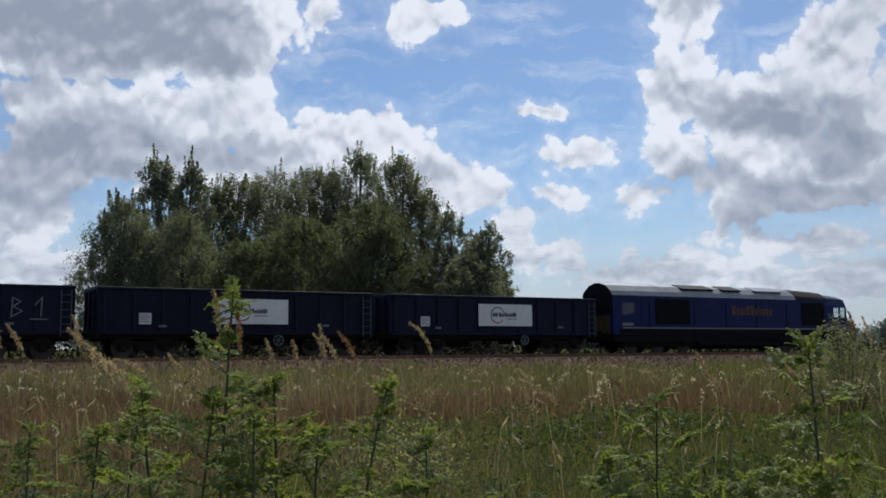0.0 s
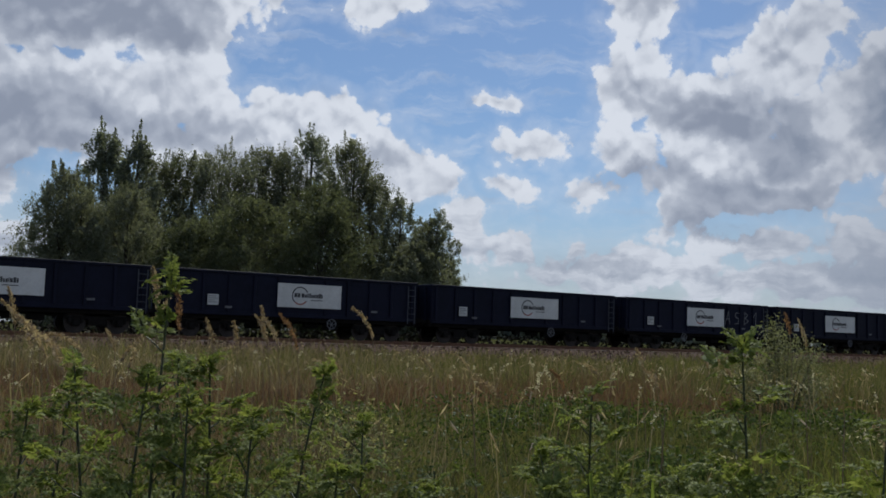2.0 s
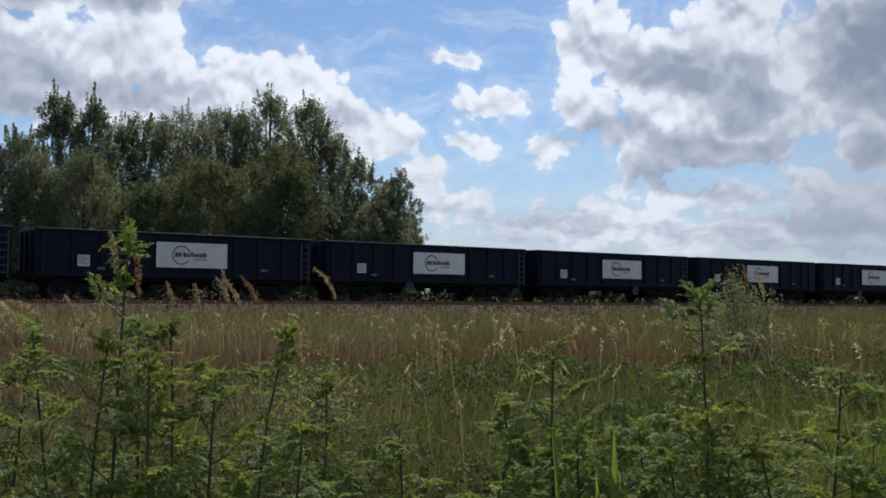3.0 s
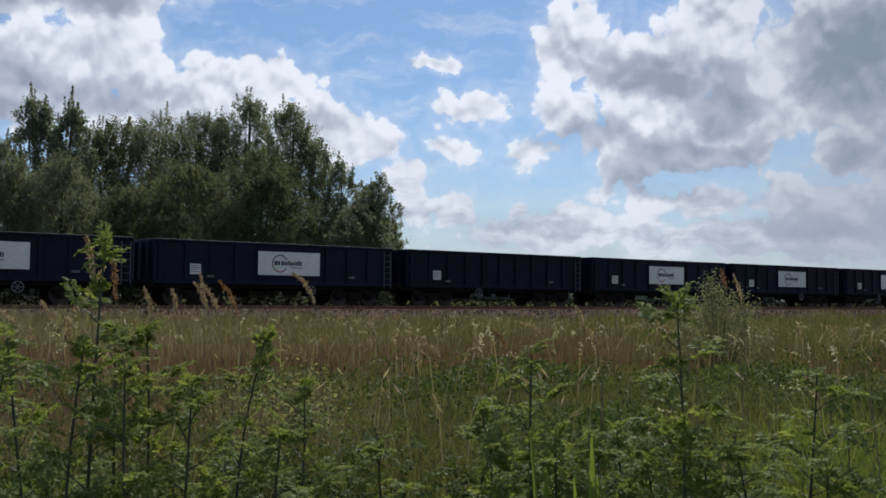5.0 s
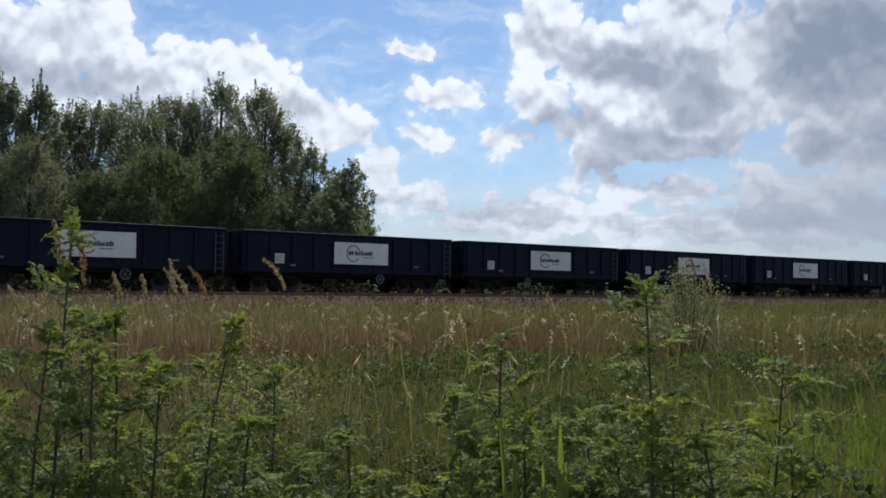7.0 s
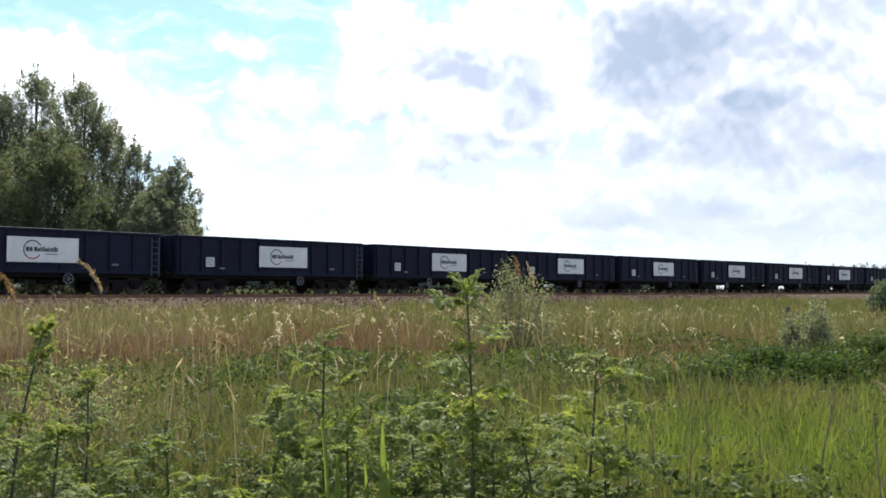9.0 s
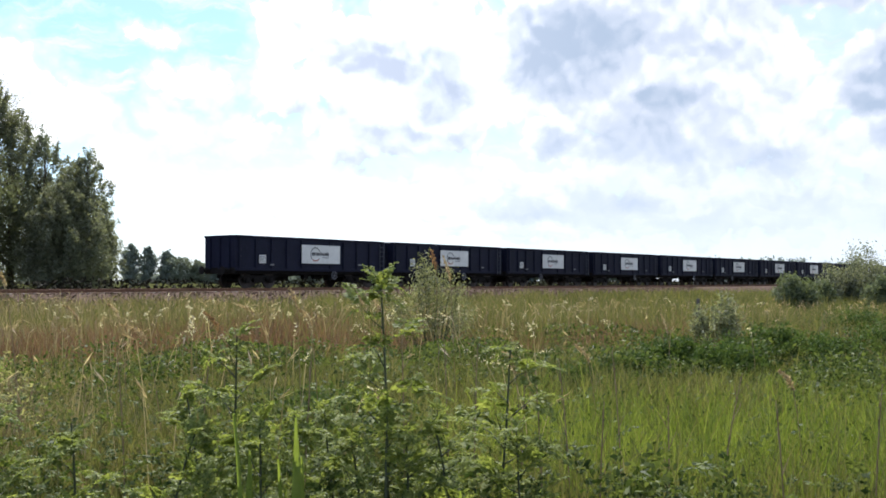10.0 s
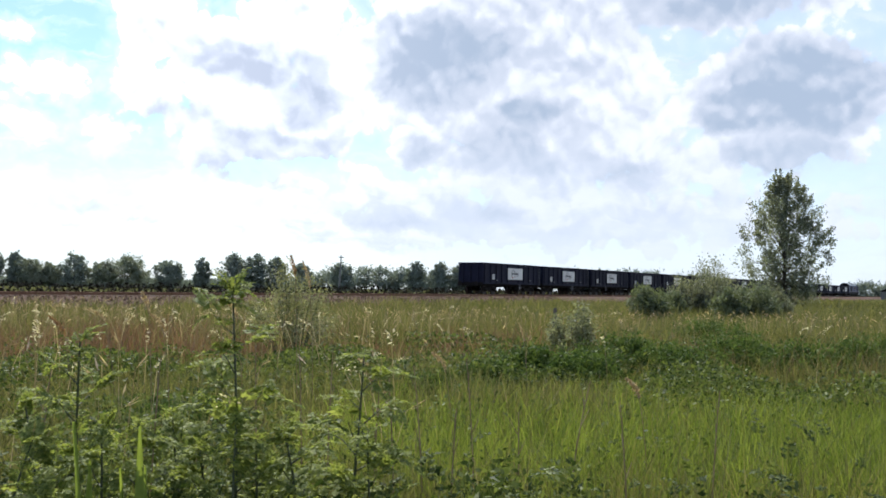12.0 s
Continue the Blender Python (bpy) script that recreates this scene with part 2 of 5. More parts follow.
M_SOIL = surface("meadow_soil", (0.035, 0.04, 0.014), (0.075, 0.075, 0.03), 0.5, 0.95, 0.6, gloss=0.0)
M_BALLAST = surface("ballast", (0.055, 0.036, 0.028), (0.17, 0.112, 0.088), 6.0, 0.95, 0.9, island=0.5, gloss=0.05)
M_RUST = surface("rusty_rail", (0.09, 0.04, 0.022), (0.19, 0.10, 0.06), 5.0, 0.75, 0.3, 0.3)
M_SLEEPER = surface("sleeper", (0.12, 0.11, 0.10), (0.22, 0.20, 0.18), 4.0, 0.9, 0.4)
M_BLUE = surface("wagon_blue_paint", (0.0040, 0.0052, 0.0145), (0.0090, 0.0106, 0.0280), 0.9, 0.62, 0.12, own=0.25, gloss=0.17)
M_INSIDE = surface("worn_steel_inside", (0.03, 0.026, 0.024), (0.08, 0.06, 0.05), 1.5, 0.8, 0.4)
M_UNDER = surface("grimy_underframe", (0.006, 0.0055, 0.005), (0.02, 0.017, 0.015), 3.0, 0.85, 0.4, gloss=0.12)
M_TREAD = surface("worn_wheel_steel", (0.025, 0.02, 0.018), (0.06, 0.05, 0.045), 3.0, 0.5, 0.1, 0.8)
M_WHITE = surface("white_board", (0.52, 0.52, 0.50), (0.68, 0.68, 0.66), 1.2, 0.6, 0.05, own=0.2)
M_MARK = surface("dark_lettering", (0.03, 0.03, 0.035), (0.06, 0.06, 0.065), 4.0, 0.6, 0.0)
M_RED = surface("red_arc", (0.30, 0.06, 0.035), (0.36, 0.08, 0.05), 4.0, 0.6, 0.0)
M_PALE = surface("pale_paint", (0.42, 0.43, 0.42), (0.62, 0.62, 0.60), 3.0, 0.6, 0.05)
M_SPRAY = surface("sprayed_white", (0.07, 0.073, 0.08), (0.18, 0.18, 0.19), 6.0, 0.7, 0.0)
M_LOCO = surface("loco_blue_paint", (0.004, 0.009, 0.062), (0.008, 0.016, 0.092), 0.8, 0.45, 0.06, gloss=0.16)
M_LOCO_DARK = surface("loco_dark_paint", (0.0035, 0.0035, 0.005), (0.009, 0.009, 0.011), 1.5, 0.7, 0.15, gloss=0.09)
M_ROOF = surface("loco_roof_panels", (0.13, 0.14, 0.15), (0.24, 0.25, 0.26), 1.2, 0.34, 0.1)
M_LADDER = surface("dull_blue_steel", (0.035, 0.04, 0.055), (0.075, 0.08, 0.095), 4.0, 0.7, 0.1)
M_CHALK = surface("sprayed_chalky_white", (0.06, 0.062, 0.07), (0.19, 0.19, 0.20), 5.0, 0.7, 0.0)
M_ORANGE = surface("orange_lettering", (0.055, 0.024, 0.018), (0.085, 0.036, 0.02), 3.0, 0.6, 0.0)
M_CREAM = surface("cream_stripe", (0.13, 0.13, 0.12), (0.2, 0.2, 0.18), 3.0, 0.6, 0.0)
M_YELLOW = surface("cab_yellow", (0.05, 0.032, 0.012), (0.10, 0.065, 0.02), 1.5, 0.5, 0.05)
M_GLASS = glass_of("cab_glass", (0.75, 0.82, 0.84))
M_BARK = surface("bark", (0.035, 0.028, 0.02), (0.10, 0.085, 0.065), 4.0, 0.95, 0.8)
M_WILLOW = surface("willow_leaf", (0.1084, 0.1179, 0.0856), (0.2270, 0.2394, 0.1841), 0.35, 0.55, 0.0, island=0.5, through_light=0.48)
M_POPLAR = surface("poplar_leaf", (0.1058, 0.1201, 0.0966), (0.2304, 0.2506, 0.2116), 0.35, 0.5, 0.0, island=0.5, through_light=0.48)
M_ALDER = surface("darker_leaf", (0.0714, 0.0828, 0.0504), (0.1512, 0.1664, 0.1053), 0.35, 0.6, 0.0, island=0.5, through_light=0.48)
# distance haze is put into both far colours: paler and bluer than leaf
M_FAR_HAZE = surface("hazed_far_leaf", (0.1512, 0.1814, 0.1664), (0.2296, 0.2598, 0.2337), 0.12, 0.7, 0.0, island=0.4, through_light=0.2)
M_FAR_PALE_HAZE = surface("hazed_far_pale_leaf", (0.1456, 0.1680, 0.1311), (0.2240, 0.2464, 0.1938), 0.12, 0.7, 0.0, island=0.4, through_light=0.2)
M_SILVER = surface("silvery_leaf", (0.122, 0.130, 0.072), (0.248, 0.252, 0.160), 0.6, 0.55, 0.0, island=0.5, through_light=0.45)
M_HOARY = surface("hoary_leaf", (0.120, 0.132, 0.084), (0.240, 0.252, 0.176), 0.6, 0.55, 0.0, island=0.5, through_light=0.45)
M_SAGE = surface("sage_leaf", (0.0740, 0.0928, 0.0546), (0.1628, 0.1888, 0.1170), 0.5, 0.6, 0.0, island=0.5, through_light=0.35)
M_BRAMBLE = surface("bramble_leaf", (0.038, 0.066, 0.018), (0.105, 0.148, 0.046), 0.8, 0.45, 0.0, island=0.5, through_light=0.3, gloss=0.05)
M_STEM = surface("weed_stem", (0.022, 0.030, 0.012), (0.055, 0.066, 0.026), 8.0, 0.6, 0.1)
M_DRY_STEM = surface("dry_stem", (0.13, 0.085, 0.045), (0.24, 0.17, 0.10), 8.0, 0.8, 0.1)
M_LEAF = surface("parsley_leaf", (0.108, 0.144, 0.040), (0.262, 0.292, 0.098), 1.6, 0.42, 0.0, island=0.6, through_light=0.46, own=0.0, gloss=0.12)
M_LEAF_LOW = surface("nettle_leaf", (0.034, 0.054, 0.016), (0.128, 0.156, 0.050), 1.2, 0.42, 0.0, island=0.75, through_light=0.33, gloss=0.09)
M_DOCK = surface("broad_blade_leaf", (0.155, 0.205, 0.04), (0.25, 0.30, 0.075), 3.0, 0.4, 0.0, through_light=0.5)
M_GRASS = surface("green_grass", (0.066, 0.074, 0.026), (0.172, 0.165, 0.070), 0.4, 0.55, 0.0, island=0.6, through_light=0.4)
M_LUSH = surface("lush_grass", (0.080, 0.116, 0.020), (0.200, 0.236, 0.056), 0.4, 0.5, 0.0, island=0.6, through_light=0.45)
M_TAN = surface("dry_grass", (0.126, 0.102, 0.060), (0.300, 0.245, 0.170), 0.4, 0.7, 0.0, island=0.7, through_light=0.35)
M_RUSSET = surface("russet_grass", (0.105, 0.062, 0.044), (0.215, 0.134, 0.098), 0.4, 0.7, 0.0, island=0.6, through_light=0.35)
M_PLUME = surface("grass_plume", (0.20, 0.15, 0.105), (0.46, 0.37, 0.28), 3.0, 0.8, 0.0, island=0.6, through_light=0.45)
M_PANICLE = surface("bleached_panicle", (0.34, 0.29, 0.23), (0.66, 0.60, 0.50), 3.0, 0.7, 0.0, island=0.6, through_light=0.4)
M_BROWN_REED = surface("russet_reed_plume", (0.17, 0.095, 0.055), (0.34, 0.20, 0.12), 3.0, 0.8, 0.0, island=0.6, through_light=0.4)
M_STRAW = surface("pale_seeding_herb", (0.20, 0.20, 0.09), (0.40, 0.38, 0.20), 3.0, 0.8, 0.0, island=0.6, through_light=0.4)
M_REED = surface("reed_plume", (0.22, 0.155, 0.105), (0.48, 0.38, 0.28), 3.0, 0.8, 0.0, island=0.6, through_light=0.4)
# near-black so that the strip behind the train reads as shade
M_SHADE_LEAF = surface("shade_strip_leaf", (0.012, 0.012, 0.008), (0.036, 0.032, 0.022), 0.5, 0.8, 0.0, island=0.5, gloss=0.05)
M_WOOD = surface("weathered_post", (0.05, 0.045, 0.04), (0.11, 0.10, 0.09), 6.0, 0.9, 0.4)
M_GREY = surface("grey_cladding", (0.10, 0.10, 0.10), (0.18, 0.18, 0.18), 2.0, 0.8, 0.1)


# ---- mesh helpers ----
def bx(bm, sx, sy, sz, x, y, z, bevel=0.0, m=None):
    v = bmesh.ops.create_cube(bm, size=1, matrix=(m or Matrix()) @ Matrix.LocRotScale((x, y, z), None, (sx, sy, sz)))["verts"]
    if bevel:
        edges = list({e for q in v for e in q.link_edges})
        bmesh.ops.bevel(bm, geom=edges, offset=bevel, segments=1, affect="EDGES")


def cyl(bm, r, length, m, seg=14, r2=None):
    bmesh.ops.create_cone(bm, cap_ends=True, segments=seg, radius1=r, radius2=r if r2 is None else r2, depth=length, matrix=m)


def ring(bm, r, thick, m, seg=24, lo=0.0, hi=360.0, depth=0.02):
    """A flat ring, or an arc of it, in the xz plane."""
    n = max(2, int(seg * (hi - lo) / 360))
    pts = []
    for i in range(n + 1):
        a = radians(lo + (hi - lo) * i / n)
        pts.append([bm.verts.new(m @ Vector((q * math.cos(a), y, q * math.sin(a)))) for q, y in ((r, 0), (r - thick, 0), (r - thick, depth), (r, depth))])
    for p, q in zip(pts, pts[1:]):
        for j in range(4):
            bm.faces.new((p[j], p[(j + 1) % 4], q[(j + 1) % 4], q[j]))


def prism(bm, prof, x0, x1, prof2=None):
    """A solid between the outline prof, of (y, z), at x0 and prof2 at x1."""
    a = [bm.verts.new((x0, y, z)) for y, z in prof]
    b = [bm.verts.new((x1, y, z)) for y, z in (prof2 or prof)]
    for i in range(len(a)):
        j = (i + 1) % len(a)
        bm.faces.new((a[i], a[j], b[j], b[i]))
    bm.faces.new(a[::-1])
    bm.faces.new(b)


def mesh_of(name, bm, material, smooth=False):
    me = bpy.data.meshes.new(name)
    bmesh.ops.recalc_face_normals(bm, faces=bm.faces)
    bm.to_mesh(me)
    bm.free()
    me.materials.append(material)
    if smooth:
        for f in me.polygons:
            f.use_smooth = True
    return me


def part(name, bm, material, parent, label="", m=None, smooth=False):
    me = mesh_of(name, bm, material, smooth) if isinstance(bm, bmesh.types.BMesh) else bm
    ob = new(name, me)
    ob.parent = parent
    if m is not None:
        ob.matrix_basis = m
    return tagged(ob, label)


def np_mesh(name, verts, faces, material, smooth=False):
    """A mesh from an array of places and arrays of faces, each array with faces of one size."""
    me = bpy.data.meshes.new(name)
    loops = np.concatenate([f.ravel() for f in faces]).astype(np.int32)
    total = np.concatenate([np.full(len(f), f.shape[1]) for f in faces]).astype(np.int32)
    start = np.concatenate([[0], np.cumsum(total)[:-1]]).astype(np.int32)
    me.vertices.add(len(verts))
    me.vertices.foreach_set("co", np.asarray(verts, np.float32).ravel())
    me.loops.add(len(loops))
    me.loops.foreach_set("vertex_index", loops)
    me.polygons.add(len(total))
    me.polygons.foreach_set("loop_start", start)
    me.polygons.foreach_set("loop_total", total)
    if smooth:
        me.polygons.foreach_set("use_smooth", np.ones(len(total), bool))
    me.update(calc_edges=True)
    me.validate()
    me.materials.append(material)
    return me


# ---- ground and line ----
def ground():
    rs = [0.0, 1.0] + [1.0 * 1.12 ** i for i in range(1, 73)]
    n = 160
    verts, quads = [(0, 0, rise(0, 0))], []
    for r in rs[1:]:
        for k in range(n):
            x, y = r * math.sin(2 * math.pi * k / n), r * math.cos(2 * math.pi * k / n)
            verts.append((x, y, rise(x, y) if r < 300 else 0.6 - min(0.6, (r - 300) / 400)))
    tris = np.array([(0, 1 + (k + 1) % n, 1 + k) for k in range(n)])
    for i in range(len(rs) - 2):
        for k in range(n):
            a, b = 1 + i * n + k, 1 + i * n + (k + 1) % n
            quads.append((a, b, b + n, a + n))
    me = np_mesh("ground", np.array(verts), [tris, np.array(quads)], M_SOIL, True)
    tagged(new("ground", me), "flat rough meadow soil under long grass", "ground", kind="structure")


def line_of_rails():
    bed = new("track_bed")
    tagged(bed, "brown stone ballast bed carrying two railway tracks", "track bed", kind="structure")
    bed.matrix_basis = Matrix.Translation(on_track(0)) @ pose(0, 0, 0, 0, 0, ALONG)
    bm = bmesh.new()
    top = RAIL - 0.17
    prism(bm, [(-8.2, 0.45), (-6.3, top - 0.05), (-6.0, top), (2.2, top), (2.6, top - 0.1), (5.2, 0.4)], -220, 900)
    part("ballast", bm, M_BALLAST, bed)
    # loose stones on the shoulder that faces the meadow
    rng = np.random.default_rng(5)
    n = 9000
    s = rng.uniform(-40, 90, n)
    w = rng.uniform(0, 1, n)
    off = -8.0 + 3.2 * w
    z = np.where(off < -6.2, 0.48 + (off + 8.2) / 1.95 * (top - 0.45), top)
    c = np.stack([s, off, z], 1)
    unit = np.array([(1, 0, 0), (0, 1, 0), (-1, 0, 0), (0, -1, 0), (0, 0, 1), (0, 0, -1)]) * 1.0
    v = unit[None] * rng.uniform(0.03, 0.075, (n, 1, 3)) + rng.normal(0, 0.012, (n, 6, 3)) + c[:, None]
    f = np.array([(0, 1, 4), (1, 2, 4), (2, 3, 4), (3, 0, 4), (1, 0, 5), (2, 1, 5), (3, 2, 5), (0, 3, 5)])
    me = np_mesh("stones", v.reshape(-1, 3), [(f[None] + 6 * np.arange(n)[:, None, None]).reshape(-1, 3)], M_BALLAST)
    tagged(part("stones", me, None, bed), kind="stuff")
    for y in (-3.6 - 0.7525, -3.6 + 0.7525, -0.7525, 0.7525):
        bm = bmesh.new()
        h = RAIL
        prism(bm, [(y - .07, h - .16), (y + .07, h - .16), (y + .07, h - .145), (y + .012, h - .12), (y + .012, h - .045), (y + .036, h - .035),
                   (y + .036, h), (y - .036, h), (y - .036, h - .035), (y - .012, h - .045), (y - .012, h - .12), (y - .07, h - .145)], -220, 900)
        part("rail", bm, M_RUST, bed, "rust-brown steel rail")
    bm = bmesh.new()
    bx(bm, 0.26, 2.5, 0.13, 0, 0, 0, 0.02)
    me = mesh_of("sleeper", bm, M_SLEEPER)
    for y in (-3.6,):
        for i in range(150):
            part("sleeper", me, None, bed, m=pose(-38 + 0.65 * i, y, RAIL - 0.2))


# ---- the train ----
CACHE = {}


def shared(key, build):
    if key not in CACHE:
        CACHE[key] = build()
    return CACHE[key]


def wheel_mesh(r=0.44):
    bm = bmesh.new()
    side = pose(0, 0, 0, 90)
    cyl(bm, r, 0.13, side, 24)
    cyl(bm, r + 0.03, 0.03, side @ pose(0, 0, -0.075), 24)
    cyl(bm, r - 0.07, 0.15, side, 24, r - 0.1)
    cyl(bm, 0.11, 0.24, side, 12)
    return mesh_of("wheel", bm, M_TREAD)


def bogie(parent, x, axles, r, half):
    """A bogie: side frames, springs and axle boxes as one part, wheels below it."""
    def frame_mesh():
        bm = bmesh.new()
        span = axles[-1] - axles[0]
        for y in (-0.98, 0.98):
            bx(bm, span + 1.0, 0.10, 0.16, 0, y, r + 0.20, 0.02)
            bx(bm, span * 0.45, 0.12, 0.30, 0, y, r + 0.02, 0.03)
            if len(axles) == 3:
                bx(bm, span + 1.7, 0.16, 0.5, 0, y, r + 0.10, 0.05)
                for a, b in zip(axles, axles[1:]):
                    bx(bm, 0.9, 0.14, 0.34, (a + b) / 2, y, r - 0.06, 0.04)
            for a in axles:
                bx(bm, 0.30, 0.16, 0.30, a, y * 1.05, r, 0.03)
                cyl(bm, 0.12, 0.10, pose(a, y * 1.12, r, 90), 12)
                for dx in (-0.24, 0.24):
                    cyl(bm, 0.075, 0.26, pose(a + dx, y * 1.03, r + 0.10), 10)
        bx(bm, 0.5, 1.9, 0.25, 0, 0, r + 0.1, 0.03)
        for a in axles:
            cyl(bm, 0.08, 1.7, pose(a, 0, r, 90), 10)
        return mesh_of("bogie", bm, M_UNDER)
    bg = part("bogie", shared(("bogie", len(axles)), frame_mesh), None, parent, "dark grimy cast bogie", pose(x, 0, 0))
    for a in axles:
        for y in (-0.78, 0.78):
            part("wheel", shared(("wheel", r), lambda: wheel_mesh(r)), None, bg, "worn steel wheel", pose(a, y, r, 0, 0, 0 if y > 0 else 180))


def buffers(parent, x, z):
    def mesh():
        bm = bmesh.new()
        cyl(bm, 0.11, 0.34, pose(0.17, 0, 0, 0, 90), 14)
        cyl(bm, 0.08, 0.22, pose(0.43, 0, 0, 0, 90), 14)
        cyl(bm, 0.23, 0.04, pose(0.55, 0, 0, 0, 90), 18)
        return mesh_of("buffer", bm, M_UNDER)
    for sx in (-1, 1):
        for y in (-0.87, 0.87):
            part("buffer", shared("buffer", mesh), None, parent, "", pose(sx * x, y, z, 0, 0, 0 if sx > 0 else 180))


def sign_board(parent, x):
    """White board with a ring and two lines of lettering as plain bars."""
    def board():
        bm = bmesh.new()
        bx(bm, 3.34, 0.03, 1.12, 0, 0, 0, 0.006)
        return mesh_of("sign_board", bm, M_WHITE)

    def ring_dark():
        bm = bmesh.new()
        ring(bm, 0.43, 0.055, pose(-0.52, -0.022, 0.0), 40, 25, 325, 0.006)
        return mesh_of("ring", bm, M_MARK)

    def ring_red():
        bm = bmesh.new()
        ring(bm, 0.432, 0.06, pose(-0.52, -0.026, 0.0), 40, 228, 318, 0.006)
        return mesh_of("arc", bm, M_RED)

    def bars():
        bm = bmesh.new()
        at = -0.82
        for w, h in ((0.15, .2), (0.13, .2), (0, 0), (0.14, .2), (0.10, .15), (0.05, .2), (0.04, .22), (0.07, .22), (0.07, .15), (0.09, .15), (0.04, .2), (0.11, .17), (0.10, .22), (0.07, .19)):
            if w:
                bx(bm, w, 0.006, h, at + w / 2, -0.021, 0.02 + (h - .2) / 2)
            at += w + (0.022 if w else 0.05)
        bx(bm, 0.62, 0.006, 0.035, 0.36, -0.021, -0.19)
        return mesh_of("lettering", bm, M_MARK)
    b = part("sign_board", shared("board", board), None, parent, "white rectangular name board", pose(x, -1.425, 2.02))
    part("ring", shared("ring_dark", ring_dark), None, b, "dark broken ring emblem")
    part("arc", shared("ring_red", ring_red), None, b, "red lower arc of the ring")
    part("lettering", shared("bars", bars), None, b, "dark lettering bars")


def wagon(i, sign=True, brake=1.6, sprayed=False):
    w = new("box_wagon")
    tagged(w, "dark blue steel bogie box wagon " + ("sprayed with white letters" if sprayed else "with a white name board" if sign else "with plain ribbed sides"),
           "freight wagon", "wagons of the goods train")
    half = 6.36

    def body():
        bm = bmesh.new()
        for y in (-1.29, 1.29):
            bx(bm, 2 * half, 0.05, 1.92, 0, y, 1.98)
            bx(bm, 2 * half + 0.06, 0.16, 0.13, 0, y, 2.93, 0.02)
            bx(bm, 2 * half, 0.12, 0.20, 0, y, 1.08, 0.02)
        for x in (-half, half):
            bx(bm, 0.05, 2.6, 1.92, x, 0, 1.98)
            bx(bm, 0.13, 2.7, 0.13, x, 0, 2.93, 0.02)
            for y in (-0.8, 0, 0.8):
                bx(bm, 0.14, 0.12, 1.8, x * 1.01, y, 1.95, 0.02)
        return mesh_of("body", bm, M_BLUE)

    def floor():
        bm = bmesh.new()
        bx(bm, 2 * half - .06, 2.5, 0.06, 0, 0, 1.08)
        return mesh_of("floor", bm, M_INSIDE)

    def rib():
        bm = bmesh.new()
        prism(bm, [(-0.07, -0.86), (0.07, -0.86), (0.07, 0.86), (-0.07, 0.86)], 0, 0.085)
        bmesh.ops.bevel(bm, geom=bm.edges[:], offset=0.012, segments=1, affect="EDGES")
        return mesh_of("rib", bm, M_BLUE)

    def under():
        bm = bmesh.new()
        bx(bm, 2 * half + 0.1, 0.5, 0.30, 0, 0, 0.86, 0.02)
        for y in (-1.1, 1.1):
            bx(bm, 2 * half, 0.09, 0.20, 0, y, 0.90, 0.02)
        for x in (-half, half):
            bx(bm, 0.16, 2.5, 0.36, x, 0, 0.98, 0.02)
        cyl(bm, 0.2, 1.1, pose(-1.6, 0.2, 0.62, 0, 90), 16)
        cyl(bm, 0.14, 0.7, pose(0.9, -0.5, 0.65, 0, 90), 16)
        bx(bm, 0.7, 0.4, 0.32, 1.9, -0.6, 0.62, 0.03)
        bx(bm, 0.4, 0.3, 0.25, -0.4, -0.75, 0.66, 0.03)
        for x in (-2.3, 2.4):
            bx(bm, 1.2, 0.05, 0.05, x, -0.9, 0.70)
        return mesh_of("underframe", bm, M_UNDER)

    def plate():
        bm = bmesh.new()
        bx(bm, 0.52, 0.02, 0.48, 0, 0, 0, 0.005)
        return mesh_of("data_plate", bm, M_PALE)

    def plate_bars():
        bm = bmesh.new()
        for k, l in enumerate((0.36, 0.42, 0.28, 0.4)):
            bx(bm, l, 0.006, 0.03, -0.02 + l / 2 - 0.2, -0.013, 0.15 - 0.09 * k)
        return mesh_of("plate_text", bm, M_SPRAY)

    def ladder():
        bm = bmesh.new()
        for x in (-0.2, 0.2):
            bx(bm, 0.04, 0.04, 1.9, x, 0, 1.85)
        for k in range(6):
            bx(bm, 0.44, 0.03, 0.035, 0, -0.03, 1.1 + 0.3 * k)
        return mesh_of("ladder", bm, M_LADDER)

    def brake_wheel():
        bm = bmesh.new()
        ring(bm, 0.25, 0.035, Matrix(), 24, 0, 360, 0.035)
        for a in (0, 60, 120):
            bx(bm, 0.46, 0.02, 0.03, 0, 0.015, 0, 0, pose(0, 0, 0, 0, a, 0))
        return mesh_of("handbrake_wheel", bm, M_SPRAY)

    def small_mark():
        bm = bmesh.new()
        bx(bm, 0.34, 0.012, 0.10, 0, 0, 0)
        return mesh_of("stencil_mark", bm, M_SPRAY)

    part("body", shared("body", body), None, w)
    part("floor", shared("floor", floor), None, w, "rusty steel floor")
    part("underframe", shared("under", under), None, w, "black grimy underframe")
    for k in range(11):
        x = -half + 0.25 + k * (2 * half - 0.5) / 10
        for y, turn in ((-1.315, -90), (1.315, 90)):
            if sign and y < 0 and k in (5,):
                continue
            part("rib", shared("rib", rib), None, w, m=pose(x, y, 1.99, 0, 0, turn))
    if sign:
        sign_board(w, 0.35)
    d = part("data_plate", shared("plate", plate), None, w, "small pale square plate", pose(-4.45, -1.42, 1.66))
    part("plate_text", shared("plate_bars", plate_bars), None, d)
    part("ladder", shared("ladder", ladder), None, w, "pale steel rung ladder", pose(half - 0.32, -1.43, 0))
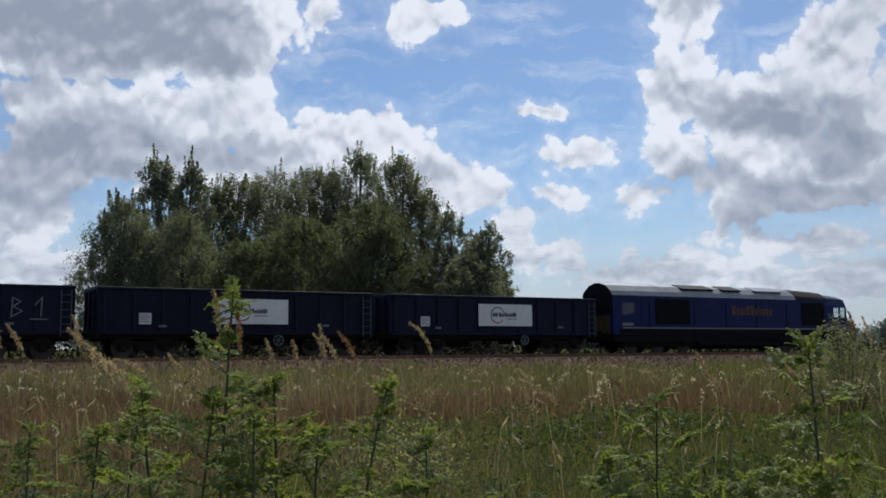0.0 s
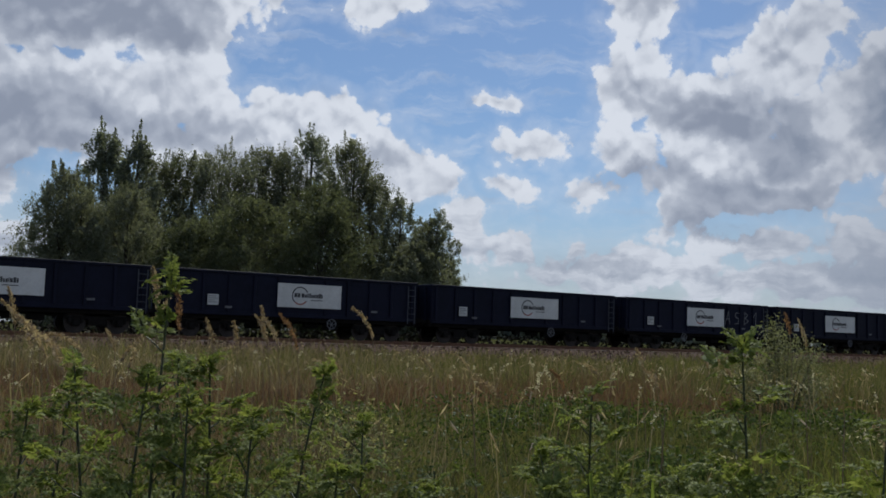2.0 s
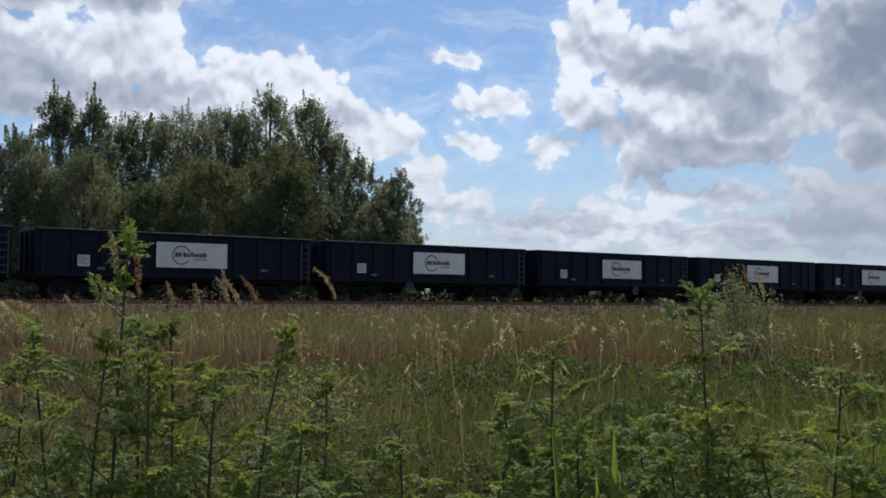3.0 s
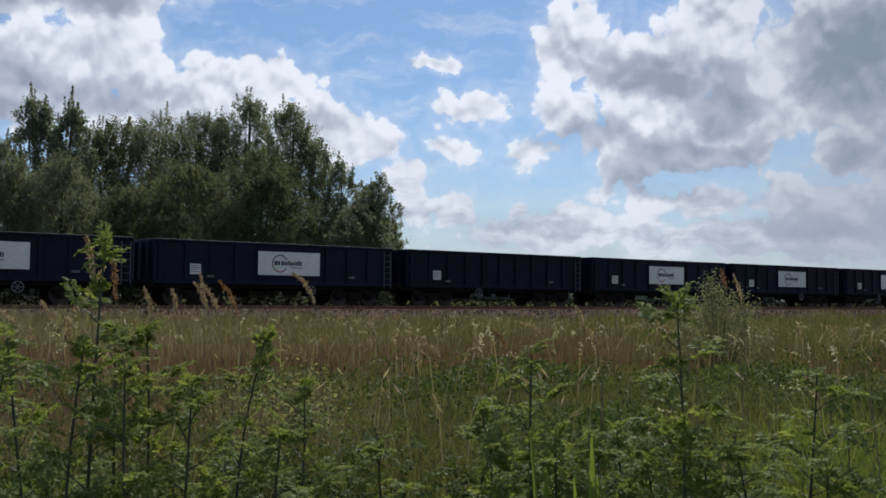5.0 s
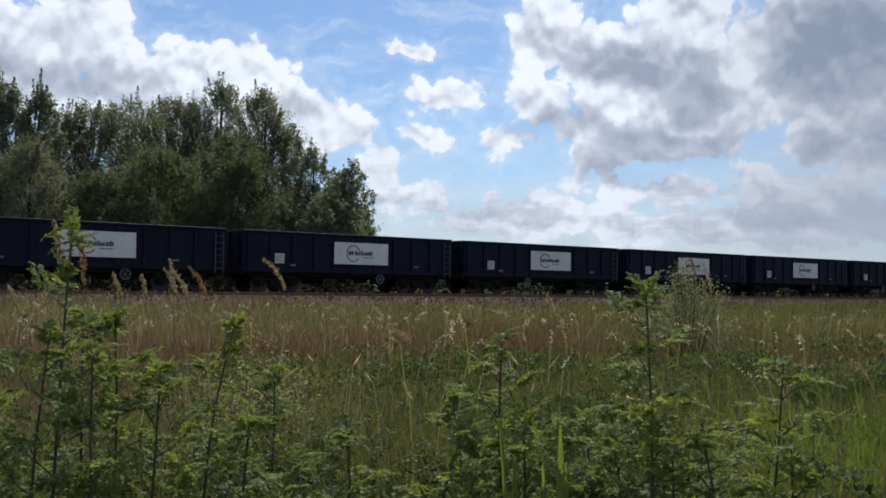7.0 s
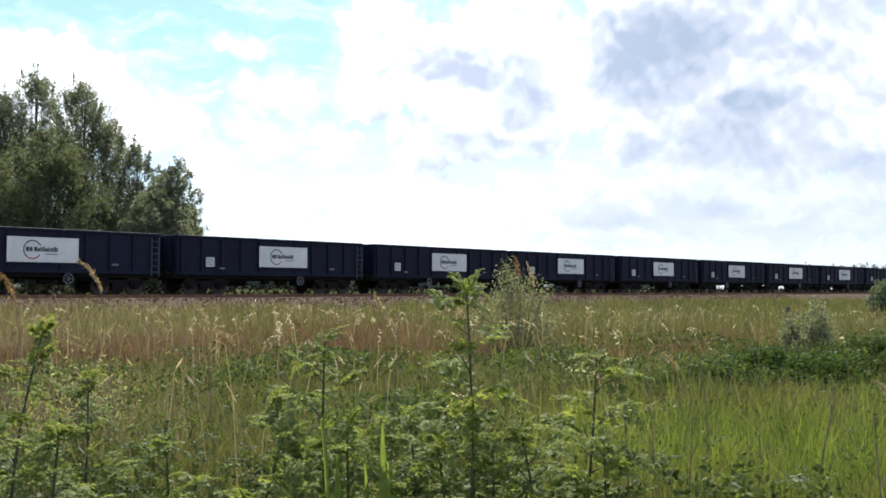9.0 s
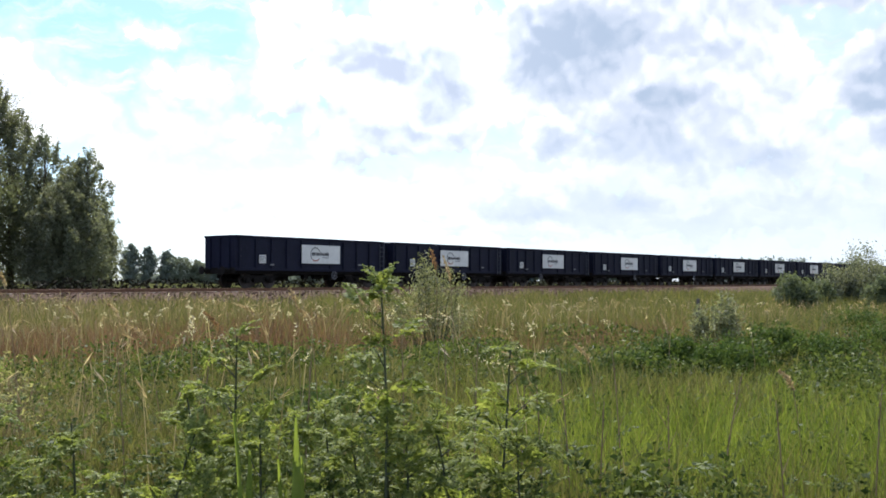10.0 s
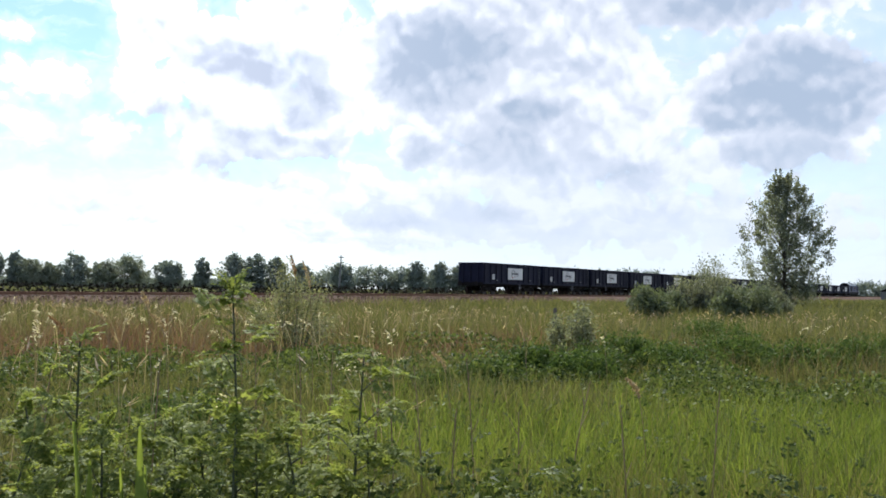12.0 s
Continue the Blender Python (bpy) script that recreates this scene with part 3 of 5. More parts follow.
    part("handbrake_wheel", shared("brake", brake_wheel), None, w, "white spoked handbrake wheel", pose(brake, -1.36, 0.74))
    for x, z in ((3.9, 1.42), (-3.7, 1.35)):
        part("stencil_mark", shared("mark", small_mark), None, w, m=pose(x, -1.41, z))
    bogie(w, -4.35, (-0.9, 0.9), 0.44, half)
    bogie(w, 4.35, (-0.9, 0.9), 0.44, half)
    buffers(w, half + 0.06, 1.0)
    if sprayed:
        strokes = {"A": ((0, 0), (0.3, 0.8), (0.42, 0.02), (0.34, 0.34), (0.06, 0.3)), "S": ((0.42, 0.72), (0.12, 0.74), (0.02, 0.5), (0.36, 0.36), (0.34, 0.06), (0, 0.04)),
                   "B": ((0.05, 0), (0.1, 0.78), (0.4, 0.62), (0.12, 0.42), (0.46, 0.24), (0.05, 0.0)), "1": ((0.0, 0.5), (0.26, 0.8), (0.22, 0.05))}
        for ch, x in (("A", 2.15), ("S", 3.05), ("B", 3.9), ("1", 4.85)):
            bm = bmesh.new()
            for (x0, z0), (x1, z1) in zip(strokes[ch], strokes[ch][1:]):
                ln = math.hypot(x1 - x0, z1 - z0)
                bx(bm, ln + 0.05, 0.006, 0.055, 0, 0, 0, 0, pose((x0 + x1) / 2, 0, (z0 + z1) / 2, 0, -math.degrees(math.atan2(z1 - z0, x1 - x0)), 0))
            part("sprayed_letter", bm, M_CHALK, w, "rough white sprayed letter", pose(x, -1.425, 1.68))
        bm = bmesh.new()
        bx(bm, 0.7, 0.006, 0.05, 5.0, -1.425, 1.6)
        part("spray_line", bm, M_CHALK, w)
    return w


def locomotive():
    e = new("diesel_locomotive")
    tagged(e, "blue diesel freight locomotive with a silvery panelled roof", "locomotive")
    side = [(-1.32, 1.05), (1.32, 1.05), (1.32, 3.24), (-1.32, 3.24)]
    bm = bmesh.new()
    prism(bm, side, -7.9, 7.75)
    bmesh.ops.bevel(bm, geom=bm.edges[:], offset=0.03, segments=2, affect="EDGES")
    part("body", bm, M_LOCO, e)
    arch = [(-1.33, 3.24), (1.33, 3.24), (1.16, 3.50), (0.72, 3.83), (0.2, 3.97), (-0.2, 3.97), (-0.72, 3.83), (-1.16, 3.50)]
    bm = bmesh.new()
    prism(bm, arch, -10.0, 5.0)
    roof = part("roof", bm, M_ROOF, e, "silvery grey ribbed roof")
    for x in (-6.2, -3.4, -0.6, 2.2):
        bm = bmesh.new()
        prism(bm, [(y * 1.008, 3.24 + (z - 3.24) * 1.02 + 0.004) for y, z in arch], x - 0.03, x + 0.03)
        part("roof_seam", bm, M_ROOF, roof)
    for x, l, m in ((-3.2, 2.6, M_LOCO_DARK), (-0.4, 1.6, M_LOCO_DARK), (2.8, 2.4, M_ROOF)):
        bm = bmesh.new()
        bx(bm, l, 0.9, 0.10, x, -0.62, 3.83, 0.02, Matrix.Translation((0, -0.62, 3.83)) @ pose(0, 0, 0, 18) @ Matrix.Translation((0, 0.62, -3.83)))
        part("roof_hatch", bm, m, roof, "raised roof hatch")
    bm = bmesh.new()
    low = [(-1.33, 3.24), (1.33, 3.24), (1.16, 3.44), (0.72, 3.72), (0.2, 3.84), (-0.2, 3.84), (-0.72, 3.72), (-1.16, 3.44)]
    prism(bm, arch, 5.0, 8.0, low)
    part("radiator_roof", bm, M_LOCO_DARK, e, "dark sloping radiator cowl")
    for sx in (-1, 1):
        bm = bmesh.new()
        cab = [(-1.32, 1.05), (1.32, 1.05), (1.32, 2.95), (1.1, 3.42), (0.5, 3.66), (-0.5, 3.66), (-1.1, 3.42), (-1.32, 2.95)]
        if sx > 0:
            prism(bm, cab, 7.75, 8.55)
            # pillars round the side windows, the roof above them and the front below
            prism(bm, [(-1.32, 1.05), (1.32, 1.05), (1.32, 2.2), (-1.32, 2.2)], 8.55, 9.95, [(-1.25, 1.05), (1.25, 1.05), (1.25, 2.2), (-1.25, 2.2)])
            prism(bm, [(-1.32, 2.85), (1.32, 2.85), (1.1, 3.42), (0.5, 3.66), (-0.5, 3.66), (-1.1, 3.42)], 8.55, 9.85,
                  [(-1.27, 2.83), (1.27, 2.83), (1.07, 3.34), (0.5, 3.55), (-0.5, 3.55), (-1.07, 3.34)])
            for y in (-1.27, 1.27):
                for x in (9.17, 9.78):
                    bx(bm, 0.12, 0.07, 0.7, x, y, 2.52)
            bx(bm, 0.08, 0.12, 0.7, 9.82, 0, 2.52)
        else:
            prism(bm, side, -7.9, -9.96)
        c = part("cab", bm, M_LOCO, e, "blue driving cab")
        if sx > 0:
            for y in (-1.285, 1.285):
                for x in (8.83, 9.46):
                    bm = bmesh.new()
                    bx(bm, 0.52, 0.012, 0.62, x, y, 2.52)
                    part("cab_window", bm, M_GLASS, c, "clear cab side window")
            for y in (-0.62, 0.62):
                bm = bmesh.new()
                bx(bm, 0.012, 1.05, 0.6, 9.84, y, 2.52)
                part("windscreen", bm, M_GLASS, c, "clear windscreen pane")
            bm = bmesh.new()
            bx(bm, 0.03, 2.2, 1.0, 9.97, 0, 1.65, 0.01)
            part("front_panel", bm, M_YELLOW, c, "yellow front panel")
        else:
            bm = bmesh.new()
            bx(bm, 0.9, 0.02, 0.62, -8.85, -1.315, 2.5, 0.005)
            part("cab_window", bm, M_GLASS, c, "dark cab side window")
            bm = bmesh.new()
            bx(bm, 0.03, 2.1, 1.0, -9.98, 0, 1.6, 0.01)
            part("front_panel", bm, M_YELLOW, c, "dull yellow rear panel")
            bm = bmesh.new()
            prism(bm, [(y * 0.97, z - 0.02) for y, z in arch] , -10.03, -10.0)
            bx(bm, 0.03, 2.5, 1.0, -9.98, 0, 2.7, 0.01)
            part("end_panel", bm, M_LOCO_DARK, c, "dark gabled end panel")
    for x, l in ((-5.5, 2.7), (6.5, 2.1)):
        g = bmesh.new()
        bx(g, l, 0.03, 1.45, x, -1.335, 2.36, 0.01)
        gr = part("grille", g, M_LOCO_DARK, e, "black louvred side grille")
        for k in range(9):
            bm = bmesh.new()
            bx(bm, l - 0.1, 0.03, 0.05, x, -1.355, 1.72 + 0.16 * k, 0, None)
            part("louvre", bm, M_LOCO_DARK, gr)
    for x in (-7.3, -3.8, -1.2, 1.4, 4.1, 7.6):
        bm = bmesh.new()
        bx(bm, 0.05, 0.02, 1.7, x, -1.33, 2.05)
        part("door_seam", bm, M_LOCO_DARK, e)
    bm = bmesh.new()
    at = -0.75
    for k, w in enumerate((0.34, 0.22, 0.30, 0.12, 0.30, 0.28, 0.2, 0.12, 0.12, 0.26, 0.28, 0.2)):
        h = 0.58 if k in (0, 4, 5, 7) else 0.42
        bx(bm, w, 0.012, h, at + w / 2, -1.345, 2.22 + h / 2)
        at += w + 0.07
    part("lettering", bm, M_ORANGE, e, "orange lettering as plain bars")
    bm = bmesh.new()
    bx(bm, 0.8, 0.012, 0.16, -8.9, -1.33, 1.62)
    part("number_bars", bm, M_CREAM, e, "pale number bars")
    bm = bmesh.new()
    bx(bm, 18.6, 0.014, 0.07, 0.0, -1.345, 1.42)
    part("stripe", bm, M_CREAM, e, "thin cream line along the side")
    bm = bmesh.new()
    bx(bm, 19.7, 2.5, 0.56, 0, 0, 0.88, 0.03)
    bx(bm, 19.0, 2.66, 0.3, 0, 0, 1.22, 0.02)
    part("solebar", bm, M_LOCO_DARK, e, "black frame below the body")
    bm = bmesh.new()
    prism(bm, [(-1.25, 0.85), (1.25, 0.85), (1.25, 0.42), (0.9, 0.2), (-0.9, 0.2), (-1.25, 0.42)], -3.4, 3.4)
    part("fuel_tank", bm, M_LOCO_DARK, e, "black fuel tank")
    bogie(e, -6.3, (-2.0, 0, 2.0), 0.53, 0)
    bogie(e, 6.3, (-2.0, 0, 2.0), 0.53, 0)
    buffers(e, 9.95, 1.05)
    return e


def train():
    things = [(locomotive(), 17.25)]
    for i in range(17):
        w = wagon(i, sign=i != 8, brake=-1.5 if i % 3 == 2 else 1.6, sprayed=i == 2)
        things.append((w, -PITCH * i - 0.35))
    return things


def motions():
    for thing, lead in TRAIN:
        rows = []
        for t, s in RUN:
            p = on_track(s + lead)
            rows.append((t, pose(p.x, p.y, RAIL, 0, 0, ALONG)))
        walk(thing, rows)


# ---- plants ----
def tube(bm, pts, r0, r1, seg=6):
    """A tapered limb through the given places."""
    prev = None
    for i, p in enumerate(pts):
        p = Vector(p)
        d = (Vector(pts[min(i + 1, len(pts) - 1)]) - Vector(pts[max(i - 1, 0)])).normalized()
        a = d.orthogonal().normalized()
        b = d.cross(a)
        r = r0 + (r1 - r0) * i / (len(pts) - 1)
        row = [bm.verts.new(p + r * (a * math.cos(2 * math.pi * k / seg) + b * math.sin(2 * math.pi * k / seg))) for k in range(seg)]
        if prev:
            for k in range(seg):
                bm.faces.new((prev[k], prev[(k + 1) % seg], row[(k + 1) % seg], row[k]))
        prev = row


def leaf_quads(rng, at, size, droop=0.0, narrow=0.42):
    """Places and faces of one pointed leaf at each given place."""
    n = len(at)
    d = rng.normal(size=(n, 3))
    d[:, 2] -= droop
    d /= np.linalg.norm(d, axis=1)[:, None]
    s = np.cross(d, rng.normal(size=(n, 3)))
    s /= np.linalg.norm(s, axis=1)[:, None] + 1e-9
    ln = size * rng.uniform(0.6, 1.3, (n, 1))
    v = np.stack([at - d * ln * 0.5, at + s * ln * narrow * 0.5, at + d * ln * 0.5, at - s * ln * narrow * 0.5], 1)
    return v.reshape(-1, 3), np.arange(4 * n).reshape(n, 4)


def leaf_points(rng, at, size, droop=0.0, narrow=0.5):
    """Places and faces of one small three-cornered leaf at each given place."""
    n = len(at)
    d = rng.normal(size=(n, 3))
    d[:, 2] -= droop
    d /= np.linalg.norm(d, axis=1)[:, None]
    s = np.cross(d, rng.normal(size=(n, 3)))
    s /= np.linalg.norm(s, axis=1)[:, None] + 1e-9
    ln = size * rng.uniform(0.6, 1.3, (n, 1))
    v = np.stack([at + d * ln * 0.6, at - d * ln * 0.4 + s * ln * narrow * 0.5, at - d * ln * 0.4 - s * ln * narrow * 0.5], 1)
    return v.reshape(-1, 3), np.arange(3 * n).reshape(n, 3)


def tree(name, at, high, wide, leaf, size, count, seed, label, low=0.12, droop=0.3, point=1.0, clumps=60, group="", spread=1.0, tall=1.0, shoots=34):
    """A tapered trunk with limbs, and a crown of leaf clumps along the limbs' ends."""
    rng = np.random.default_rng(seed)
    t = new(name)
    t.matrix_basis = pose(at[0], at[1], rise(at[0], at[1]) if math.hypot(at[0], at[1]) < 300 else 0.2, 0, 0, seed * 37 % 360)
    tagged(t, label, "bush" if "bush" in name else "tree", group)
    bm = bmesh.new()
    base = high * low
    wide *= 1.12
    clumps = int(clumps * 4.4)
    r0 = high * 0.016 + 0.02
    trunk = [(0, 0, -0.2)] + [(rng.normal(0, 0.012) * high * k, rng.normal(0, 0.012) * high * k, high * (0.2 + 0.68 * k)) for k in (0.0, 0.3, 0.6, 1.0)]
    tube(bm, trunk, r0, r0 * 0.25, 8)
    pts = []
    # leaders: limbs that climb side by side, each ending in a tip of its own
    leaders = [(0.0, 0.0, 1.0)]
    for k in range(int(6 + 0.8 * wide)):
        u = math.sqrt(rng.uniform(0.08, 1))
        leaders.append((rng.uniform(0, 2 * math.pi), u, 1 - (0.42 + 0.14 * point) * u ** 1.8 * rng.uniform(0.55, 1.25)))
    for k in range(clumps):
        if k % 9 < 4:
            turn, u, tip = leaders[k % len(leaders)]
            h = rng.uniform(0, 1) ** 0.8
            around = rng.uniform(0, 2 * math.pi)
            loose = wide * (0.19 * math.sqrt(1 - h) + 0.025) * math.sqrt(rng.uniform(0, 1))
            rad = wide * 0.46 * u * h ** 0.45
            x, y, z = rad * math.cos(turn) + loose * math.cos(around), rad * math.sin(turn) + loose * math.sin(around), tip * (0.03 + 0.93 * h)
        else:
            h = rng.uniform(0, 1) ** 0.85
            prof = (1 - max(0.0, (h - 0.3) / 0.7) ** (2.3 / point)) ** 0.6 * (0.78 + 0.22 * min(1.0, h / 0.3))
            turn = rng.uniform(0, 2 * math.pi)
            rad = wide * 0.5 * prof * math.sqrt(rng.uniform(0.1, 1.0)) * rng.uniform(0.78, 1.08)
            x, y, z = rad * math.cos(turn), rad * math.sin(turn), 0.05 + 0.89 * h
        c = np.array([x, y, base + (high - base) * z])
        a = math.atan2(y, x)
        k0 = max(0.15, (c[2] / high) * rng.uniform(0.45, 0.75))
        if k % 4 == 0:
            start = Vector((0, 0, high * k0))
            mid = start.lerp(Vector(c), 0.5) + Vector((0, 0, 0.04 * high))
            tube(bm, [start, mid, Vector(c)], r0 * 0.34 * (1 - 0.6 * h), r0 * 0.05, 5)
        cr = wide * rng.uniform(0.05, 0.12) * spread * (1.15 - 0.35 * h)
        m = int(count / clumps * rng.uniform(0.6, 1.5))
        # a spray of leaves: it climbs outwards, and hangs at its end where the tree weeps
        q = rng.uniform(0, 1, m)
        lift = rng.uniform(0.1, 1.1) + 0.7 * h if droop < 0.6 else rng.uniform(-0.3, 0.8)
        axis = np.array([math.cos(a) + rng.normal(0, 0.35), math.sin(a) + rng.normal(0, 0.35), lift * tall])
        axis *= rng.uniform(1.3, 2.3) * cr / np.linalg.norm(axis)
        p = rng.normal(size=(m, 3)) * (cr * (0.52 - 0.30 * q) * rng.uniform(0.7, 1.3))[:, None] + c + (q - 0.35)[:, None] * axis
        if droop > 0.6:
            p[:, 2] -= (q * q) * cr * 1.5 + rng.exponential(cr * 0.35, m)
        pts.append(p)
    # thin leading shoots that break the outline
    for k in range(shoots):
        a, h = rng.uniform(0, 2 * math.pi), rng.uniform(0.5, 1.0)
        rad = wide * 0.42 * (1.05 - h) ** 0.6
        c = np.array([rad * math.cos(a), rad * math.sin(a), base + (high - base) * h * 0.93])
        q = rng.uniform(0, 1, int(count * 0.0032) + 8)
        p = c + np.stack([q * 0.03 * wide * math.cos(a), q * 0.03 * wide * math.sin(a), q * rng.uniform(0.07, 0.13) * high], 1) + rng.normal(0, 0.016 * wide, (len(q), 3)) * (1.2 - q)[:, None]
        pts.append(p)
    part("trunk", bm, M_BARK, t, "grey-brown trunk and limbs", smooth=True)
    p = np.concatenate(pts)
    p = p[p[:, 2] > 0.05]
    v, f = leaf_points(rng, p, size, droop)
    part("crown", np_mesh("crown", v, [f], leaf), None, t)
    return t


def bush(name, at, high, wide, leaf, size, count, seed, label, group, stems=34, category="bush", bare=0.22, dome=0.36, wood=M_BARK):
    """Many thin stems that fan out from one foot, with leaves along them."""
    rng = np.random.default_rng(seed)
    t = new(name)
    t.matrix_basis = pose(at[0], at[1], rise(at[0], at[1]))
    tagged(t, label, category, group)
    bm = bmesh.new()
    pts = []
    for k in range(stems):
        a = rng.uniform(0, 2 * math.pi)
        out = wide * 0.5 * math.sqrt(rng.uniform(0.02, 1))
        h = high * rng.uniform(0.7, 1.04) * (1 - dome * (2 * out / wide) ** 2)
        foot = Vector((0.25 * out * math.cos(a), 0.25 * out * math.sin(a), -0.03))
        tip = Vector((out * math.cos(a), out * math.sin(a), h))
        mid = foot.lerp(tip, 0.5) + Vector((0, 0, 0.08 * high))
        tube(bm, [foot, mid, tip], 0.002 + 0.003 * high, 0.001 + 0.001 * high, 4)
        m = int(count / stems * rng.uniform(0.6, 1.4))
        q = rng.uniform(bare, 1.04, m)
        p = np.array(foot)[None] * ((1 - q) ** 2)[:, None] + 2 * ((1 - q) * q)[:, None] * np.array(mid) + (q * q)[:, None] * np.array(tip)
        pts.append(p + np.clip(rng.normal(0, 1, (m, 3)), -1.5, 1.5) * (0.085 * wide * (1.0 - 0.35 * q))[:, None])
    tagged(part("branchwork", bm, wood, t), "thin grey-brown branchwork", kind="stuff")
    p = np.concatenate(pts)
    v, f = leaf_quads(rng, p[p[:, 2] > 0.02], size, -0.3, 0.36)
    part("crown", np_mesh("crown", v, [f], leaf), None, t)
    return t


def copse():
    """The willows and poplars behind the line."""
    def one(az, d, top, wide, leaf, seed, label, **kw):
        p = spot(az, d)
        z = EYE + d * math.tan(radians(top)) - rise(p.x, p.y)
        tree("tree", p, z, wide, leaf, kw.pop("size", 0.175), int(5.2 * kw.pop("count", 6500)), seed, label, group="copse behind the line", tall=1.5, spread=kw.pop("spread", 1.1), **kw)
    w, o = "weeping grey-green willow behind the railway line", "tall poplar with upright twin tops behind the line"
    one(-18.5, 74, 8.5, 6.0, M_WILLOW, 3, w, droop=1.3, low=0.05, clumps=75)
    one(-16.6, 82, 10.5, 5.0, M_POPLAR, 4, o, point=1.15, clumps=30, count=2900, size=0.26, spread=1.35)
    one(-14.9, 80, 10.4, 4.4, M_POPLAR, 5, o, point=1.15, clumps=28, count=2600, size=0.26, spread=1.35)
    one(-15.2, 72, 7.6, 7.0, M_WILLOW, 6, w, droop=1.1, low=0.05, clumps=70)
    one(-12.4, 84, 9.6, 8.0, M_ALDER, 7, "dense dark green tree in a copse", low=0.05, clumps=70)
    one(-10.4, 82, 10.2, 7.5, M_WILLOW, 8, "dense grey-green willow in a copse", low=0.05, clumps=75, count=7500)
    one(-8.2, 84, 10.2, 7.5, M_WILLOW, 9, "dense grey-green willow in a copse", low=0.05, clumps=75, count=7500)
    one(-8.6, 73, 7.2, 9.0, M_ALDER, 10, "low dark green tree before taller willows", low=0.03, clumps=80, count=8000)
    one(-5.5, 84, 11.3, 7.5, M_POPLAR, 11, "tall poplar with an airy top in a copse", low=0.05, clumps=44, point=1.2, count=4200, size=0.2)
    one(-3.2, 80, 11.0, 6.8, M_WILLOW, 12, "tall willow with a pointed top", low=0.04, clumps=70, point=1.25)
    one(-4.8, 74, 8.4, 7.5, M_ALDER, 13, "dark green willow in a copse", low=0.03, clumps=75, count=7500)
    one(-0.3, 78, 7.9, 4.6, M_POPLAR, 14, "slim airy tree at the edge of a copse", low=0.05, clumps=44, count=3000)
    one(0.6, 74, 5.2, 5.5, M_WILLOW, 15, "rounded willow at the edge of a copse", low=0.03, clumps=60, count=5200)
    one(1.85, 77, 7.1, 3.8, M_POPLAR, 16, "slim leaning tree at the copse's end", low=0.04, clumps=40, count=2600)
    one(2.45, 80, 3.6, 3.4, M_WILLOW, 17, "small bushy willow at the copse's end", low=0.02, clumps=40, count=2600)
    g = "dense olive-green tree filling a copse"
    one(-13.7, 83, 9.3, 6.5, M_WILLOW, 71, g, low=0.03, clumps=60, count=4600)
    one(-6.9, 83, 10.2, 7.0, M_WILLOW, 72, g, low=0.03, clumps=60, count=5200)
    one(-1.9, 80, 8.9, 6.0, M_WILLOW, 73, g, low=0.03, clumps=60, count=4600)
    one(-17.6, 73, 7.4, 6.0, M_WILLOW, 74, g, low=0.02, clumps=60, count=4800, droop=0.9)
    one(1.15, 76, 6.3, 4.6, M_WILLOW, 75, g, low=0.02, clumps=50, count=3400)
    one(-12.0, 70, 6.0, 6.0, M_ALDER, 18, "low dark green tree before taller willows", low=0.03, clumps=60, count=6000)


